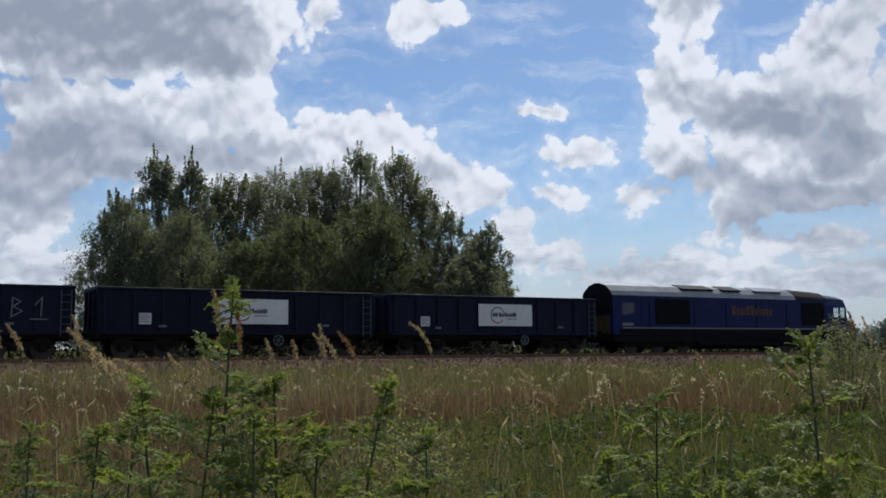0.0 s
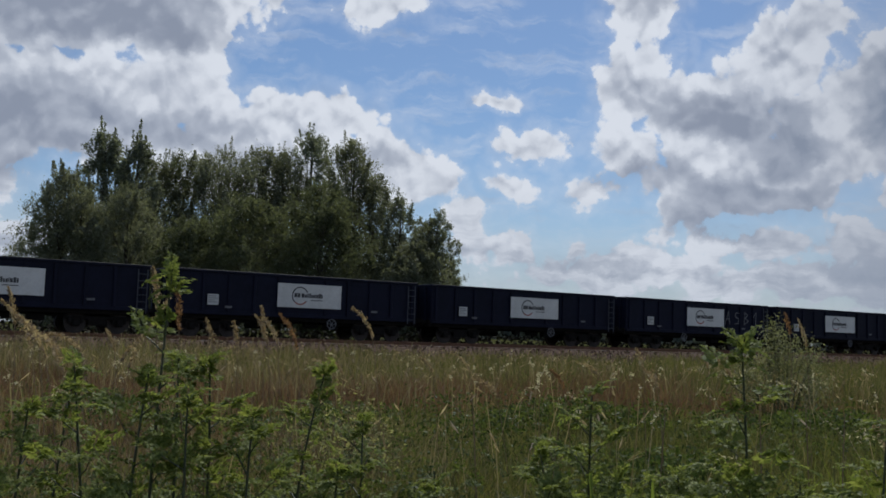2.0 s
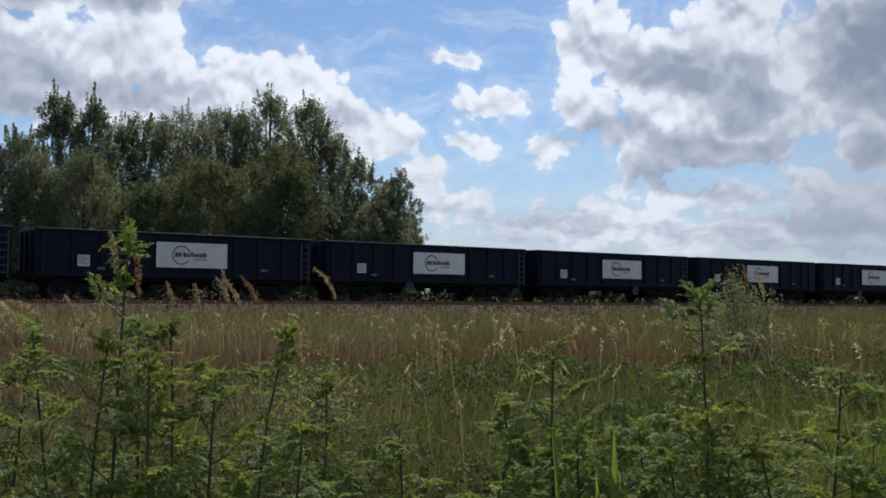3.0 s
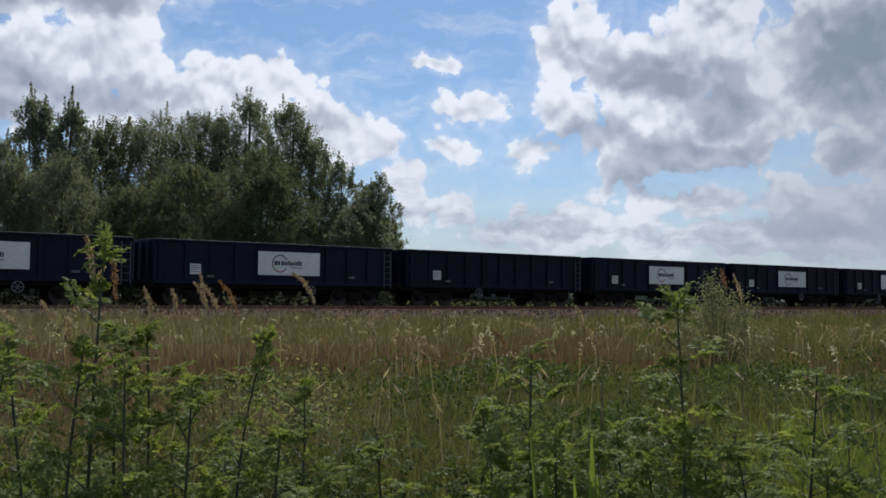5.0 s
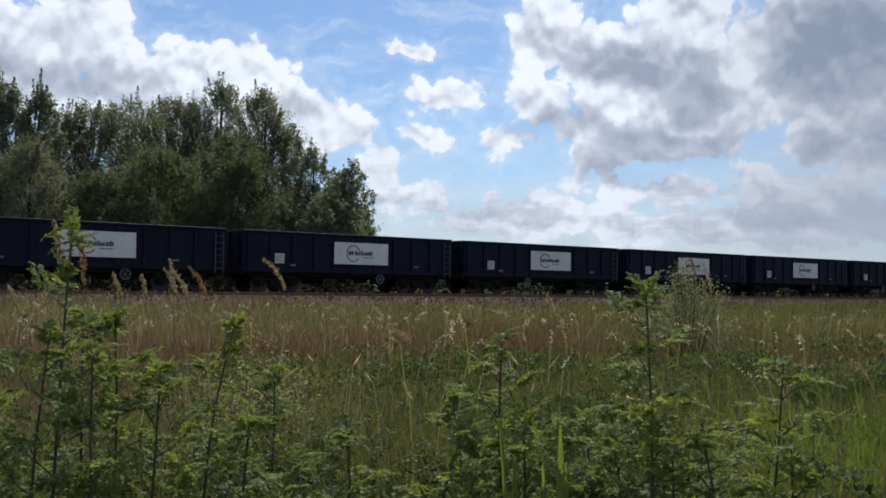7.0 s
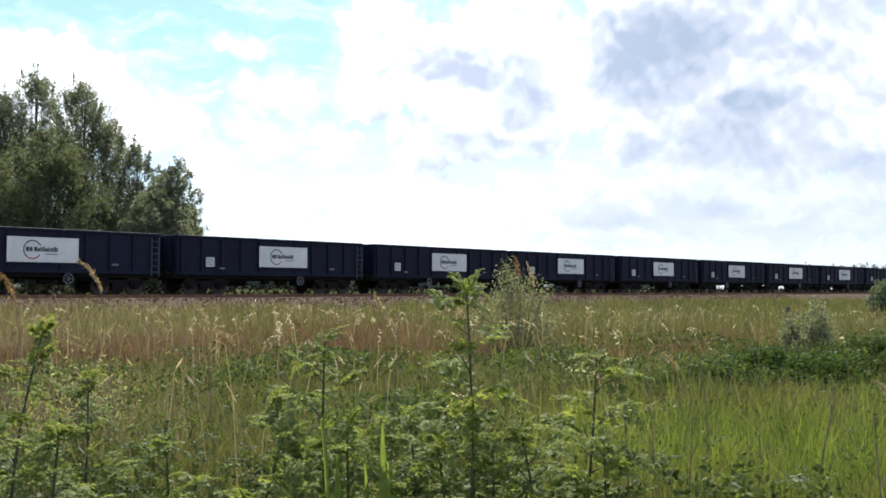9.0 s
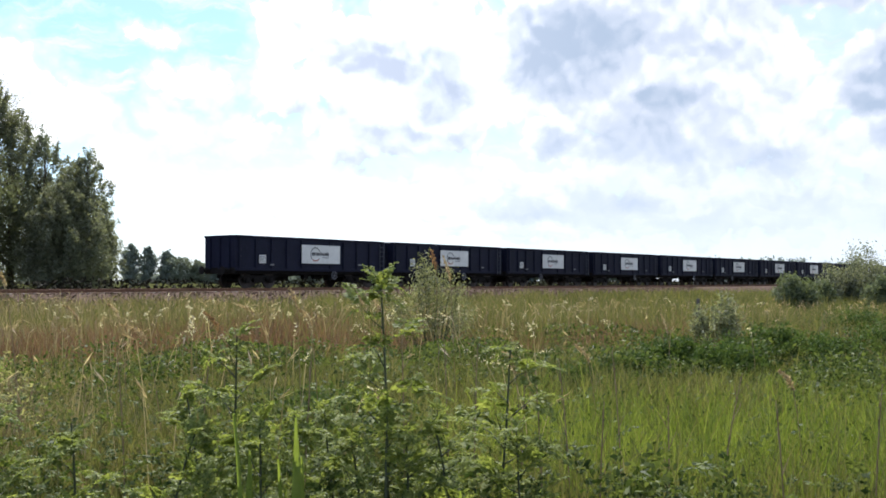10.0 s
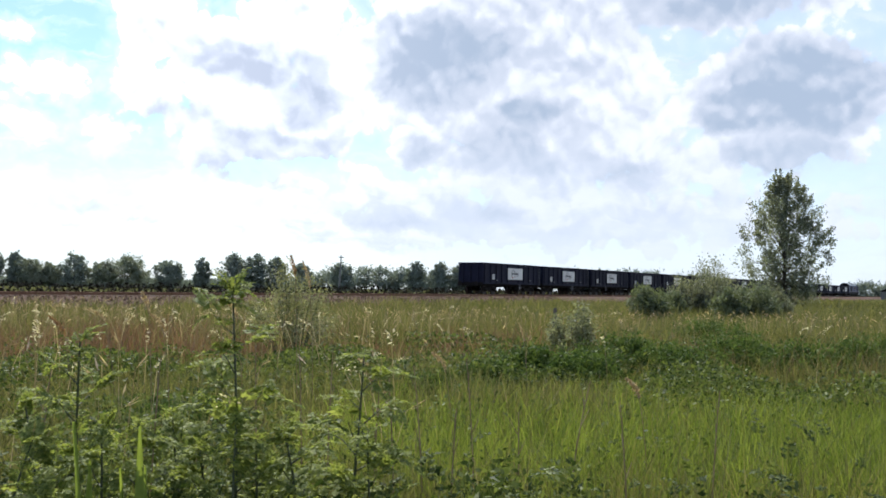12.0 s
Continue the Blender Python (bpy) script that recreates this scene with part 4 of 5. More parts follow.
def right_trees():
    p = spot(47.35, 130)
    tree("tree", p, 16.4, 10.0, M_POPLAR, 0.3, 25000, 21, "lone airy grey-green tree beside the line", low=0.0, clumps=80, spread=0.85, point=1.6)
    p = spot(54.6, 150)
    tree("tree", p, 13.0, 9.5, M_POPLAR, 0.38, 18000, 22, "lone grey-green tree farther along the line", low=0.05, clumps=60)
    for az, d, h, w, sd in ((43.5, 66, 3.85, 3.7, 34), (42.3, 65, 2.9, 2.4, 32), (45.8, 58, 2.35, 2.6, 33), (40.3, 50, 2.3, 1.9, 35), (44.6, 57, 2.1, 2.0, 37), (46.9, 60, 2.1, 1.8, 36), (41.4, 60, 1.9, 1.8, 31)):
        bush("hawthorn_bush", spot(az, d), h, w * 1.15, M_SAGE if sd % 2 else M_WILLOW, 0.17, 9000, sd, "grey-green scrub bush in the meadow", "scrub bushes", 60, dome=0.55)
    # airy bushes nearer by
    bush("willow_bush", spot(20.6, 21), 2.15, 1.9, M_SILVER, 0.068, 4600, 41, "airy pale-leaved bush among dry grass", "meadow bushes", 44, bare=0.66, dome=0.5, wood=M_STEM)
    bush("seeding_herb", spot(-3.9, 8.6), 1.3, 1.25, M_STRAW, 0.042, 900, 43, "airy pale yellow seeding herb among grass", "meadow herbs", 44, category="herb", bare=0.5, dome=0.35, wood=M_DRY_STEM)
    bush("seeding_herb", spot(-1.8, 9.4), 1.2, 0.9, M_STRAW, 0.042, 500, 44, "airy pale yellow seeding herb among grass", "meadow herbs", 30, category="herb", bare=0.5, dome=0.35, wood=M_DRY_STEM)
    bush("willow_bush", spot(36.4, 21.5), 1.45, 1.25, M_HOARY, 0.085, 4600, 42, "silvery bush beside a wooden post", "meadow bushes", 36)
    for k, (az, d, h, w) in enumerate(((31.8, 15.5, 0.62, 1.3), (34.2, 16.5, 0.85, 1.6), (37.0, 17, 0.7, 1.5), (39.4, 19.5, 0.95, 1.9), (42.0, 19, 0.75, 1.8), (45.0, 20.5, 0.95, 2.1),
                                       (48.5, 20, 0.8, 2.0), (43.5, 26, 1.05, 2.4), (52.0, 21, 0.9, 2.2), (14.8, 10.2, 0.55, 1.5), (28.8, 14.5, 0.5, 1.2))):
        tree("bramble_bush", spot(az, d), h * 0.82, w * 0.95, M_BRAMBLE, 0.075, 6500, 51 + k, "low spreading dark green bramble", low=0.0, clumps=44, group="brambles", droop=0.0, spread=1.3, point=0.8)


def far_trees():
    def one(az, top, wide, seed, pale=False, d=520):
        p = spot(az, d)
        high = EYE + d * math.tan(radians(top))
        tree("tree", p, high, wide, M_FAR_PALE_HAZE if pale else M_FAR_HAZE, 1.4, 3600, seed, "pale rounded far tree" if pale else "dark far tree on the horizon", group="far trees", low=0.04, clumps=30, spread=1.6, shoots=5, point=0.75, tall=0.7)
    for k, (az, top, wide, pale) in enumerate((
            (4.0, 1.95, 8, 0), (4.9, 1.85, 7, 0), (5.9, 1.65, 7, 0), (6.6, 1.2, 14, 1), (7.6, 1.05, 10, 1), (8.8, 1.55, 12, 0), (10.2, 1.15, 12, 1), (11.5, 1.4, 18, 1), (13.6, 1.35, 12, 0),
            (15.4, 1.5, 8, 0), (17.1, 1.75, 12, 0), (18.3, 1.75, 10, 0), (17.5, 1.05, 10, 1), (19.4, 1.6, 9, 0), (20.8, 1.3, 9, 0), (1.6, 2.2, 12, 0), (2.7, 2.0, 11, 0), (0.5, 2.0, 12, 0),
            (23.0, 1.3, 12, 0), (27.2, 1.5, 9, 0), (28.6, 1.45, 9, 0), (29.6, 1.3, 8, 0))):
        one(az, top, wide, 100 + k, bool(pale))
    # the closed woods beyond are one mass
    rng = np.random.default_rng(9)
    pts = []
    for az, top, wide in [(21.4 + 0.42 * k + rng.uniform(-0.1, 0.1), rng.uniform(0.85, 1.3), rng.uniform(7, 12)) for k in range(24)] + \
            [(35.5 + 0.35 * k, rng.uniform(0.9, 1.35), rng.uniform(6, 10)) for k in range(22)] + [(4 + 0.6 * k, rng.uniform(0.35, 0.6), rng.uniform(8, 12)) for k in range(30)] + \
            [(-30 + 0.7 * k, rng.uniform(0.6, 1.2), rng.uniform(8, 12)) for k in range(46)] + [(43 + 0.5 * k, rng.uniform(0.3, 0.8), rng.uniform(8, 12)) for k in range(26)]:
        d = 640
        p = spot(az, d)
        high = d * math.tan(radians(top)) + 1.5
        for _ in range(9):
            c = np.array([p.x, p.y, 0]) + (rng.normal(0, wide * 0.3), rng.normal(0, wide * 0.3), high * rng.uniform(0.15, 0.85))
            pts.append(rng.normal(size=(74, 3)) * (wide * 0.22, wide * 0.22, high * 0.1) + c)
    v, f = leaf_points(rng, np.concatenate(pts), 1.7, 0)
    tagged(new("distant_wood", np_mesh("distant_wood", v, [f], M_FAR_HAZE)), "dark green line of distant woods", "wood", kind="stuff")


def blades(name, rng, at, high, width, material, label, bow=0.35):
    """Grass: a bent, pointed blade at each given place."""
    n = len(at)
    a = rng.uniform(0, 2 * math.pi, n)
    side = np.stack([np.cos(a), np.sin(a), np.zeros(n)], 1) * (width / 2)[:, None]
    b = rng.uniform(0, 2 * math.pi, n)
    k = high * rng.uniform(0.05, 1, n) * bow
    ln = np.stack([np.cos(b) * k, np.sin(b) * k, -0.15 * k], 1)
    up = np.stack([np.zeros(n), np.zeros(n), high], 1)
    v = np.stack([at - side, at + side, at + 0.55 * up + 0.3 * ln + 0.75 * side, at + 0.55 * up + 0.3 * ln - 0.75 * side, at + up + ln], 1)
    i = 5 * np.arange(n)[:, None]
    me = np_mesh(name, v.reshape(-1, 3), [i + (0, 1, 2, 3), i + (3, 2, 4)], material)
    tagged(new(name, me), label, "grass", kind="stuff")


def rise_np(x, y):
    off = -uy * x + ux * y - AWAY
    k = np.clip((off + 24) / 17, 0, 1)
    z = 0.3 * k * k * (3 - 2 * k)
    k = np.clip((off + 7.5) / 2.2, 0, 1)
    return z + 0.3 * k * k * (3 - 2 * k), off


def smooth(v, lo, hi):
    k = np.clip((v - lo) / (hi - lo), 0, 1)
    return k * k * (3 - 2 * k)


def patchy(x, y, s, seed):
    """Soft patches over the plan, 0 to 1."""
    rng = np.random.default_rng(seed)
    v = np.zeros(len(x))
    for k in range(7):
        a = rng.uniform(0, 2 * math.pi)
        q = s * rng.uniform(0.5, 2.2)
        v += np.sin((x * math.cos(a) + y * math.sin(a)) * q + rng.uniform(0, 7))
    return smooth(v, -3, 3)


def meadow():
    rng = np.random.default_rng(17)
    sets = []
    for d0, d1, a0, a1, per in ((2.6, 9, -36, 64, 620), (9, 18, -32, 60, 330), (18, 28, -30, 58, 210), (28, 46, -30, 58, 92), (46, 90, 14, 58, 26), (90, 230, 34, 58, 3.2)):
        area = radians(a1 - a0) / 2 * (d1 * d1 - d0 * d0)
        n = int(area * per)
        d = np.sqrt(rng.uniform(d0 * d0, d1 * d1, n))
        a = np.radians(rng.uniform(a0, a1, n))
        sets.append(np.stack([d * np.sin(a), d * np.cos(a)], 1))
    p = np.concatenate(sets)
    # blades stand in tufts
    m = len(p) // 13
    tuft = rng.integers(0, m, len(p))
    heart = p[rng.permutation(len(p))[:m]]
    grow = rng.uniform(0.62, 1.3, m)[tuft]
    loose = rng.uniform(0, 1, len(p)) < 0.25
    reach = 0.05 + 0.006 * np.hypot(*heart[tuft].T)
    p = np.where(loose[:, None], p, heart[tuft] + rng.normal(size=p.shape) * reach[:, None])
    x, y = p[:, 0], p[:, 1]
    z, off = rise_np(x, y)
    d, az = np.hypot(x, y), np.degrees(np.arctan2(x, y))
    keep = (off < -6.9 + rng.normal(0, 0.35, len(x))) & (rng.uniform(0, 1, len(x)) > 0.72 * (1 - smooth(d, 6.5, 9.0)) * (1 - smooth(az, 17, 23)) + 0.8 * (1 - smooth(d, 5.4, 6.3)) * smooth(az, 17, 23))
    x, y, z, off, grow = x[keep], y[keep], z[keep], off[keep], grow[keep]
    d, az = np.hypot(x, y), np.degrees(np.arctan2(x, y))
    p1, p2, p3 = patchy(x, y, 0.35, 1), patchy(x, y, 0.9, 2), patchy(x, y, 0.25, 3)
    right = smooth(az + 10 * (p3 - 0.5), 16, 30)
    lush = smooth(d, 5.5, 8) * (1 - smooth(d + 4 * p1, 13, 17)) * smooth(az + 6 * (p2 - 0.5), 19, 26) * 0.9
    russet = smooth(d + 4 * (p1 - 0.5), 17.5, 20) * (1 - smooth(d + 5 * (p2 - 0.5), 24, 28)) * (1 - 0.8 * smooth(az, 27, 38)) * 0.92 + 0.55 * (1 - smooth(az, -14, 2)) * smooth(d, 8, 10) * (1 - smooth(d, 17, 21))
    tan = np.clip(0.13 + 0.08 * smooth(d, 24, 30) - 0.16 * smooth(az, 24, 36) + 0.42 * (1 - smooth(az, -4, 9)) * smooth(d, 6, 9) - 0.08 * smooth(az, -2, 8) * (1 - smooth(d, 16, 19)) - 0.25 * right * (1 - smooth(d, 26, 34)), 0.03, 1) * (0.5 + p2)
    u = rng.uniform(0, 1, len(x))
    kind = np.where(u < lush, 1, np.where(u < lush + russet, 3, np.where(rng.uniform(0, 1, len(x)) < tan, 2, 0)))
    tall = (0.5 + 0.32 * p1 + 0.12 * smooth(d, 20, 32)) * rng.uniform(0.55, 1.15, len(x)) * grow * np.where(kind == 1, 0.85, 1.0)
    tall *= (1 - 0.35 * (1 - smooth(d, 3, 6))) * (1 - 0.28 * smooth(d, 7, 10) * (1 - smooth(d, 16, 20)) * (kind != 1))
    width = np.clip(0.0055 + d * 0.00062, 0.007, 0.09)
    at = np.stack([x, y, z], 1)
    for k, name, m, label in ((0, "meadow_grass", M_GRASS, "long green meadow grass"), (1, "lush_grass", M_LUSH, "bright fresh green grass"),
                              (2, "dry_grass", M_TAN, "dry straw-coloured standing grass"), (3, "russet_grass", M_RUSSET, "reddish brown seeding grass")):
        q = kind == k
        blades(name, rng, at[q], tall[q], width[q] * (0.8 if k == 1 else 0.85 if k else 1.0), m, label, 0.72)
    # added dark leaf strip beyond the line, standing for shade under the train
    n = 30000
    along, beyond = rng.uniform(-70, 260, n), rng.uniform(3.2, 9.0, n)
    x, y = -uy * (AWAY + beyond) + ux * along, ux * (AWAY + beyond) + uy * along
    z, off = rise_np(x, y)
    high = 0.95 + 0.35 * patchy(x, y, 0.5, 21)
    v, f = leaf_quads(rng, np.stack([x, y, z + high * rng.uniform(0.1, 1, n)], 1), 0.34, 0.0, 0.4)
    tagged(new("trackside_growth", np_mesh("trackside_growth", v, [f], M_SHADE_LEAF)), "added dark leafy strip for shade beyond the track", "weeds", kind="stuff")
    # leafy herbs between the tufts
    n = 260000
    dd = np.sqrt(rng.uniform(6 ** 2, 24 ** 2, n))
    aa = np.radians(rng.uniform(-30, 58, n))
    hx, hy = dd * np.sin(aa), dd * np.cos(aa)
    hz, off = rise_np(hx, hy)
    keep = (off < -8) & (rng.uniform(0, 1, n) < smooth(patchy(hx, hy, 0.8, 11) * patchy(hx, hy, 2.1, 12) + 0.16 * smooth(np.degrees(aa), 2, 9) * smooth(dd, 8, 10), 0.12, 0.42) * (1 - 0.9 * smooth(dd, 17.5, 20.5) * (np.degrees(aa) < 27)) * (1 - 0.75 * smooth(np.degrees(aa), 20, 27) * (1 - smooth(dd, 12, 15))) * (1 - 0.6 * smooth(np.degrees(aa), 4, -2)) * (1 - 0.62 * smooth(np.degrees(aa), 24, 29) * smooth(dd, 14, 17)))
    hx, hy, hz, dd = hx[keep], hy[keep], hz[keep], dd[keep]
    mound = 0.28 + 0.46 * patchy(hx, hy, 1.6, 13)
    v, f = leaf_quads(rng, np.stack([hx, hy, hz + mound * np.sqrt(rng.uniform(0.05, 1, len(hx)))], 1), (0.034 + 0.0024 * dd)[:, None], 0.2, 0.5)
    tagged(new("meadow_herbs", np_mesh("meadow_herbs", v, [f], M_LEAF_LOW)), "low green leafy herbs among the grass", "weeds", kind="stuff")
    # seed heads on thin stalks
    n = 5000
    dd = np.sqrt(rng.uniform(6 ** 2, 39 ** 2, n))
    aa = np.radians(rng.uniform(-30, 56, n))
    x, y = dd * np.sin(aa), dd * np.cos(aa)
    z, off = rise_np(x, y)
    az = np.degrees(aa)
    keep = (off < -7) & (rng.uniform(0, 1, n) < (0.2 + 0.25 * (az < 12) + 0.7 * smooth(dd, 16, 26)) * (1 - 0.75 * smooth(az, 26, 38) * (1 - smooth(dd, 26, 32))) * patchy(x, y, 0.5, 6))
    x, y, z, dd = x[keep], y[keep], z[keep], dd[keep]
    n = len(x)
    h = rng.uniform(0.72, 1.08, n) + 0.2 * (dd < 14) * rng.uniform(0, 1, n)
    ln = rng.normal(0, 0.12, (n, 2))
    top = np.stack([x + ln[:, 0], y + ln[:, 1], z + h], 1)
    foot = np.stack([x, y, z], 1)
    w = np.clip(0.004 + dd * 0.00022, 0.004, 0.02)
    a = rng.uniform(0, 2 * math.pi, n)
    s = np.stack([np.cos(a) * w, np.sin(a) * w, 0 * w], 1) / 2
    v = np.stack([foot - s, foot + s, top + s, top - s], 1)
    me = np_mesh("seed_stalks", v.reshape(-1, 3), [np.arange(4 * n).reshape(n, 4)], M_TAN)
    tagged(new("seed_stalks", me), "thin dry grass stalks", "grass", kind="stuff")
    vs = []
    for turn in (0, 1.05, 2.1):
        s = np.stack([np.cos(a + turn), np.sin(a + turn), np.zeros(n)], 1) * (rng.uniform(0.003, 0.007, n) + 0.00028 * dd)[:, None]
        tip = top + np.stack([ln[:, 0] * 0.7, ln[:, 1] * 0.7, rng.uniform(0.05, 0.11, n)], 1)
        mid = (top * 0.55 + tip * 0.45)
        vs.append(np.stack([top, mid + s, tip, mid - s], 1))
    v = np.concatenate(vs)
    me = np_mesh("seed_heads", v.reshape(-1, 3), [np.arange(4 * len(v)).reshape(-1, 4)], M_PLUME)
    tagged(new("seed_heads", me), "pale feathery grass seed heads", "grass", kind="stuff")
    # larger nodding panicles, bleached and catching the light
    n = 260
    dd = np.sqrt(rng.uniform(7 ** 2, 25 ** 2, n))
    aa = rng.uniform(-30, 50, n)
    x, y = dd * np.sin(np.radians(aa)), dd * np.cos(np.radians(aa))
    z, off = rise_np(x, y)
    keep = (off < -8) & (rng.uniform(0, 1, n) < (0.4 + 0.6 * smooth(dd, 12, 18)) * (1 - 0.8 * smooth(aa, 24, 32) * (1 - smooth(dd, 24, 28))))
    x, y, z, dd = x[keep], y[keep], z[keep], dd[keep]
    n = len(x)
    h = rng.uniform(0.8, 1.25, n)
    lean = rng.normal(0, 0.16, (n, 2))
    q = np.repeat(np.linspace(0, 1, 16)[None], n, 0)
    long = rng.uniform(0.14, 0.26, (n, 1))
    bow = np.stack([x[:, None] + lean[:, :1] * (1 + q), y[:, None] + lean[:, 1:] * (1 + q), (z + h)[:, None] + long * (q - 1.1 * q * q * rng.uniform(0.2, 1, (n, 1)))], 2)
    v, f = leaf_quads(rng, (bow + rng.normal(0, 0.012, bow.shape)).reshape(-1, 3), np.repeat(0.028 + 0.0012 * dd, 16)[:, None], 0.4, 0.3)
    tagged(new("nodding_panicles", np_mesh("nodding_panicles", v, [f], M_PANICLE)), "bleached nodding grass panicles above the meadow", "grass", kind="stuff")
    foot, tip = np.stack([x, y, z], 1), bow[:, 0]
    s = np.stack([np.full(n, 1.0), np.zeros(n), np.zeros(n)], 1) * (0.002 + 0.00016 * dd)[:, None]
    mid = foot * 0.4 + tip * 0.6 - np.stack([lean[:, 0] * 0.3, lean[:, 1] * 0.3, 0 * h], 1)
    v = np.stack([foot - s, foot + s, mid + s, mid - s, mid - s, mid + s, tip + s, tip - s], 1).reshape(-1, 3)
    tagged(new("panicle_stalks", np_mesh("panicle_stalks", v, [np.arange(len(v)).reshape(-1, 4)], M_TAN)), "thin bent straw stalks", "grass", kind="stuff")


def frond(seed, pairs=5, curl=0.3):
    """Places and faces of a divided leaf, one unit long, along x."""
    rng = np.random.default_rng(seed)
    at, ax = [], []
    for i in range(pairs):
        t = 0.2 + 0.74 * i / (pairs - 1) + rng.normal(0, 0.02)
        for sgn in (-1, 1):
            ln = 0.44 * (1 - 0.74 * t) * rng.uniform(0.75, 1.15)
            d = np.array([0.6 + rng.normal(0, 0.15), sgn, rng.normal(0.1, 0.3)])
            d /= np.linalg.norm(d)
            for q, turn in ((0.28, 1.0), (0.28, -1.0), (0.5, 0.85), (0.5, -0.85), (0.72, 0.7), (0.72, -0.7), (0.9, 0)):
                c, s_ = math.cos(turn), math.sin(turn)
                e = np.array([d[0] * c - d[1] * s_, d[0] * s_ + d[1] * c, rng.normal(0, 0.3)])
                at.append(np.array([t, 0, 0]) + d * q * ln + e * ln * 0.16)
                ax.append(e * ln * rng.uniform(0.28, 0.46))
    at.append(np.array([0.98, 0, 0])), ax.append(np.array([0.14, 0, 0]))
    at, ax = np.array(at), np.array(ax)
    s = np.cross(ax, (0, 0, 1)) * 0.42 + np.stack([np.zeros(len(at)), np.zeros(len(at)), rng.normal(0, 0.02, len(at))], 1)
    v = np.stack([at - ax * 0.6, at + s - ax * 0.05, at + ax * 0.7, at - s - ax * 0.05], 1).reshape(-1, 3)
    v = np.concatenate([v, [(0, -0.008, 0), (0, 0.008, 0), (0.95, 0.004, 0), (0.95, -0.004, 0)]])
    v[:, 2] += 0.22 * v[:, 0] - curl * v[:, 0] ** 2 - 0.35 * v[:, 1] ** 2
    return v, np.arange(len(v)).reshape(-1, 4)


FRONDS = []


def tall_weed(at, high, seed, bushy=1.0, bend=0.0):
    """A tall hedge-parsley: a ribbed stem with divided leaves and a tuft at its tip."""
    rng = np.random.default_rng(seed)
    w = new("hedge_parsley")
    w.matrix_basis = pose(at.x, at.y, rise(at.x, at.y), 0, 0, rng.uniform(0, 360))
    tagged(w, "tall green hedge parsley with divided leaves in grass", "weed", "tall meadow weeds")
    bm = bmesh.new()
    bx_, by_ = rng.normal(0, 0.03) + bend, rng.normal(0, 0.03)
    line = [Vector((bx_ * k * k * 2 + 0.01 * math.sin(7 * k), by_ * k * k * 2, high * k)) for k in np.linspace(0, 1, 8)]
    tube(bm, line, 0.0105, 0.004, 6)
    spots = []

    def on_stem(k):
        j = min(6, int(k * 7))
        return line[j].lerp(line[j + 1], k * 7 - j)
    # side branches rise from the joints and end in sprays of leaves
    n = int(4 + 2.6 * bushy + high * 1.5)
    for i in range(n):
        k = 0.26 + 0.66 * (i + rng.uniform(0, 0.7)) / n
        turn = i * 137.5 + rng.uniform(-30, 30)
        reach = (0.22 - 0.16 * k) * rng.uniform(0.5, 1.2) * (0.75 + 0.25 * bushy)
        p, a = on_stem(k), radians(turn)
        out = Vector((math.cos(a), math.sin(a), 0))
        mid = p + out * reach * 0.55 + Vector((0, 0, reach * rng.uniform(0.25, 0.6)))
        end = p + out * reach + Vector((0, 0, reach * rng.uniform(0.45, 1.1)))
        tube(bm, [p, mid, end], 0.0042, 0.0018, 5)
        for m in range(3 if k < 0.8 else 2):
            spots.append((end, k, turn + (m - 1) * 62 + rng.uniform(-20, 20), rng.uniform(0.09, 0.18) * (1.2 - 0.3 * k), rng.uniform(-70, 15)))
        spots.append((mid, k, turn + rng.choice((-70, 70)), rng.uniform(0.09, 0.17), rng.uniform(-60, 20)))
        if rng.uniform() < 0.4:
            spots.append((mid.lerp(end, 0.5), k, turn + rng.choice((-50, 50)), rng.uniform(0.09, 0.16), rng.uniform(-60, 20)))
        if rng.uniform() < 0.5:
            spots.append((p, k, turn + 180, rng.uniform(0.10, 0.19) * (1.25 - 0.6 * k), rng.uniform(-55, 15)))
    for i in range(12):
        spots.append((line[-1] - Vector((0, 0, rng.uniform(0, 0.10))), 1.0, i * 137.5, rng.uniform(0.06, 0.13), rng.uniform(-75, 20)))
    part("stem", bm, M_STEM, w, "dark green ribbed stem", smooth=True)
    full = 1.16 if bushy > 1.5 else 1.0
    for i, (p, k, turn, size, tip) in enumerate(spots):
        size *= full
        me = FRONDS[(seed + i) % len(FRONDS)]
        ob = part("leaf", me, None, w)
        ob.matrix_basis = Matrix.Translation(p) @ pose(0, 0, 0, 0, tip, turn) @ Matrix.Scale(size, 4)
    return w


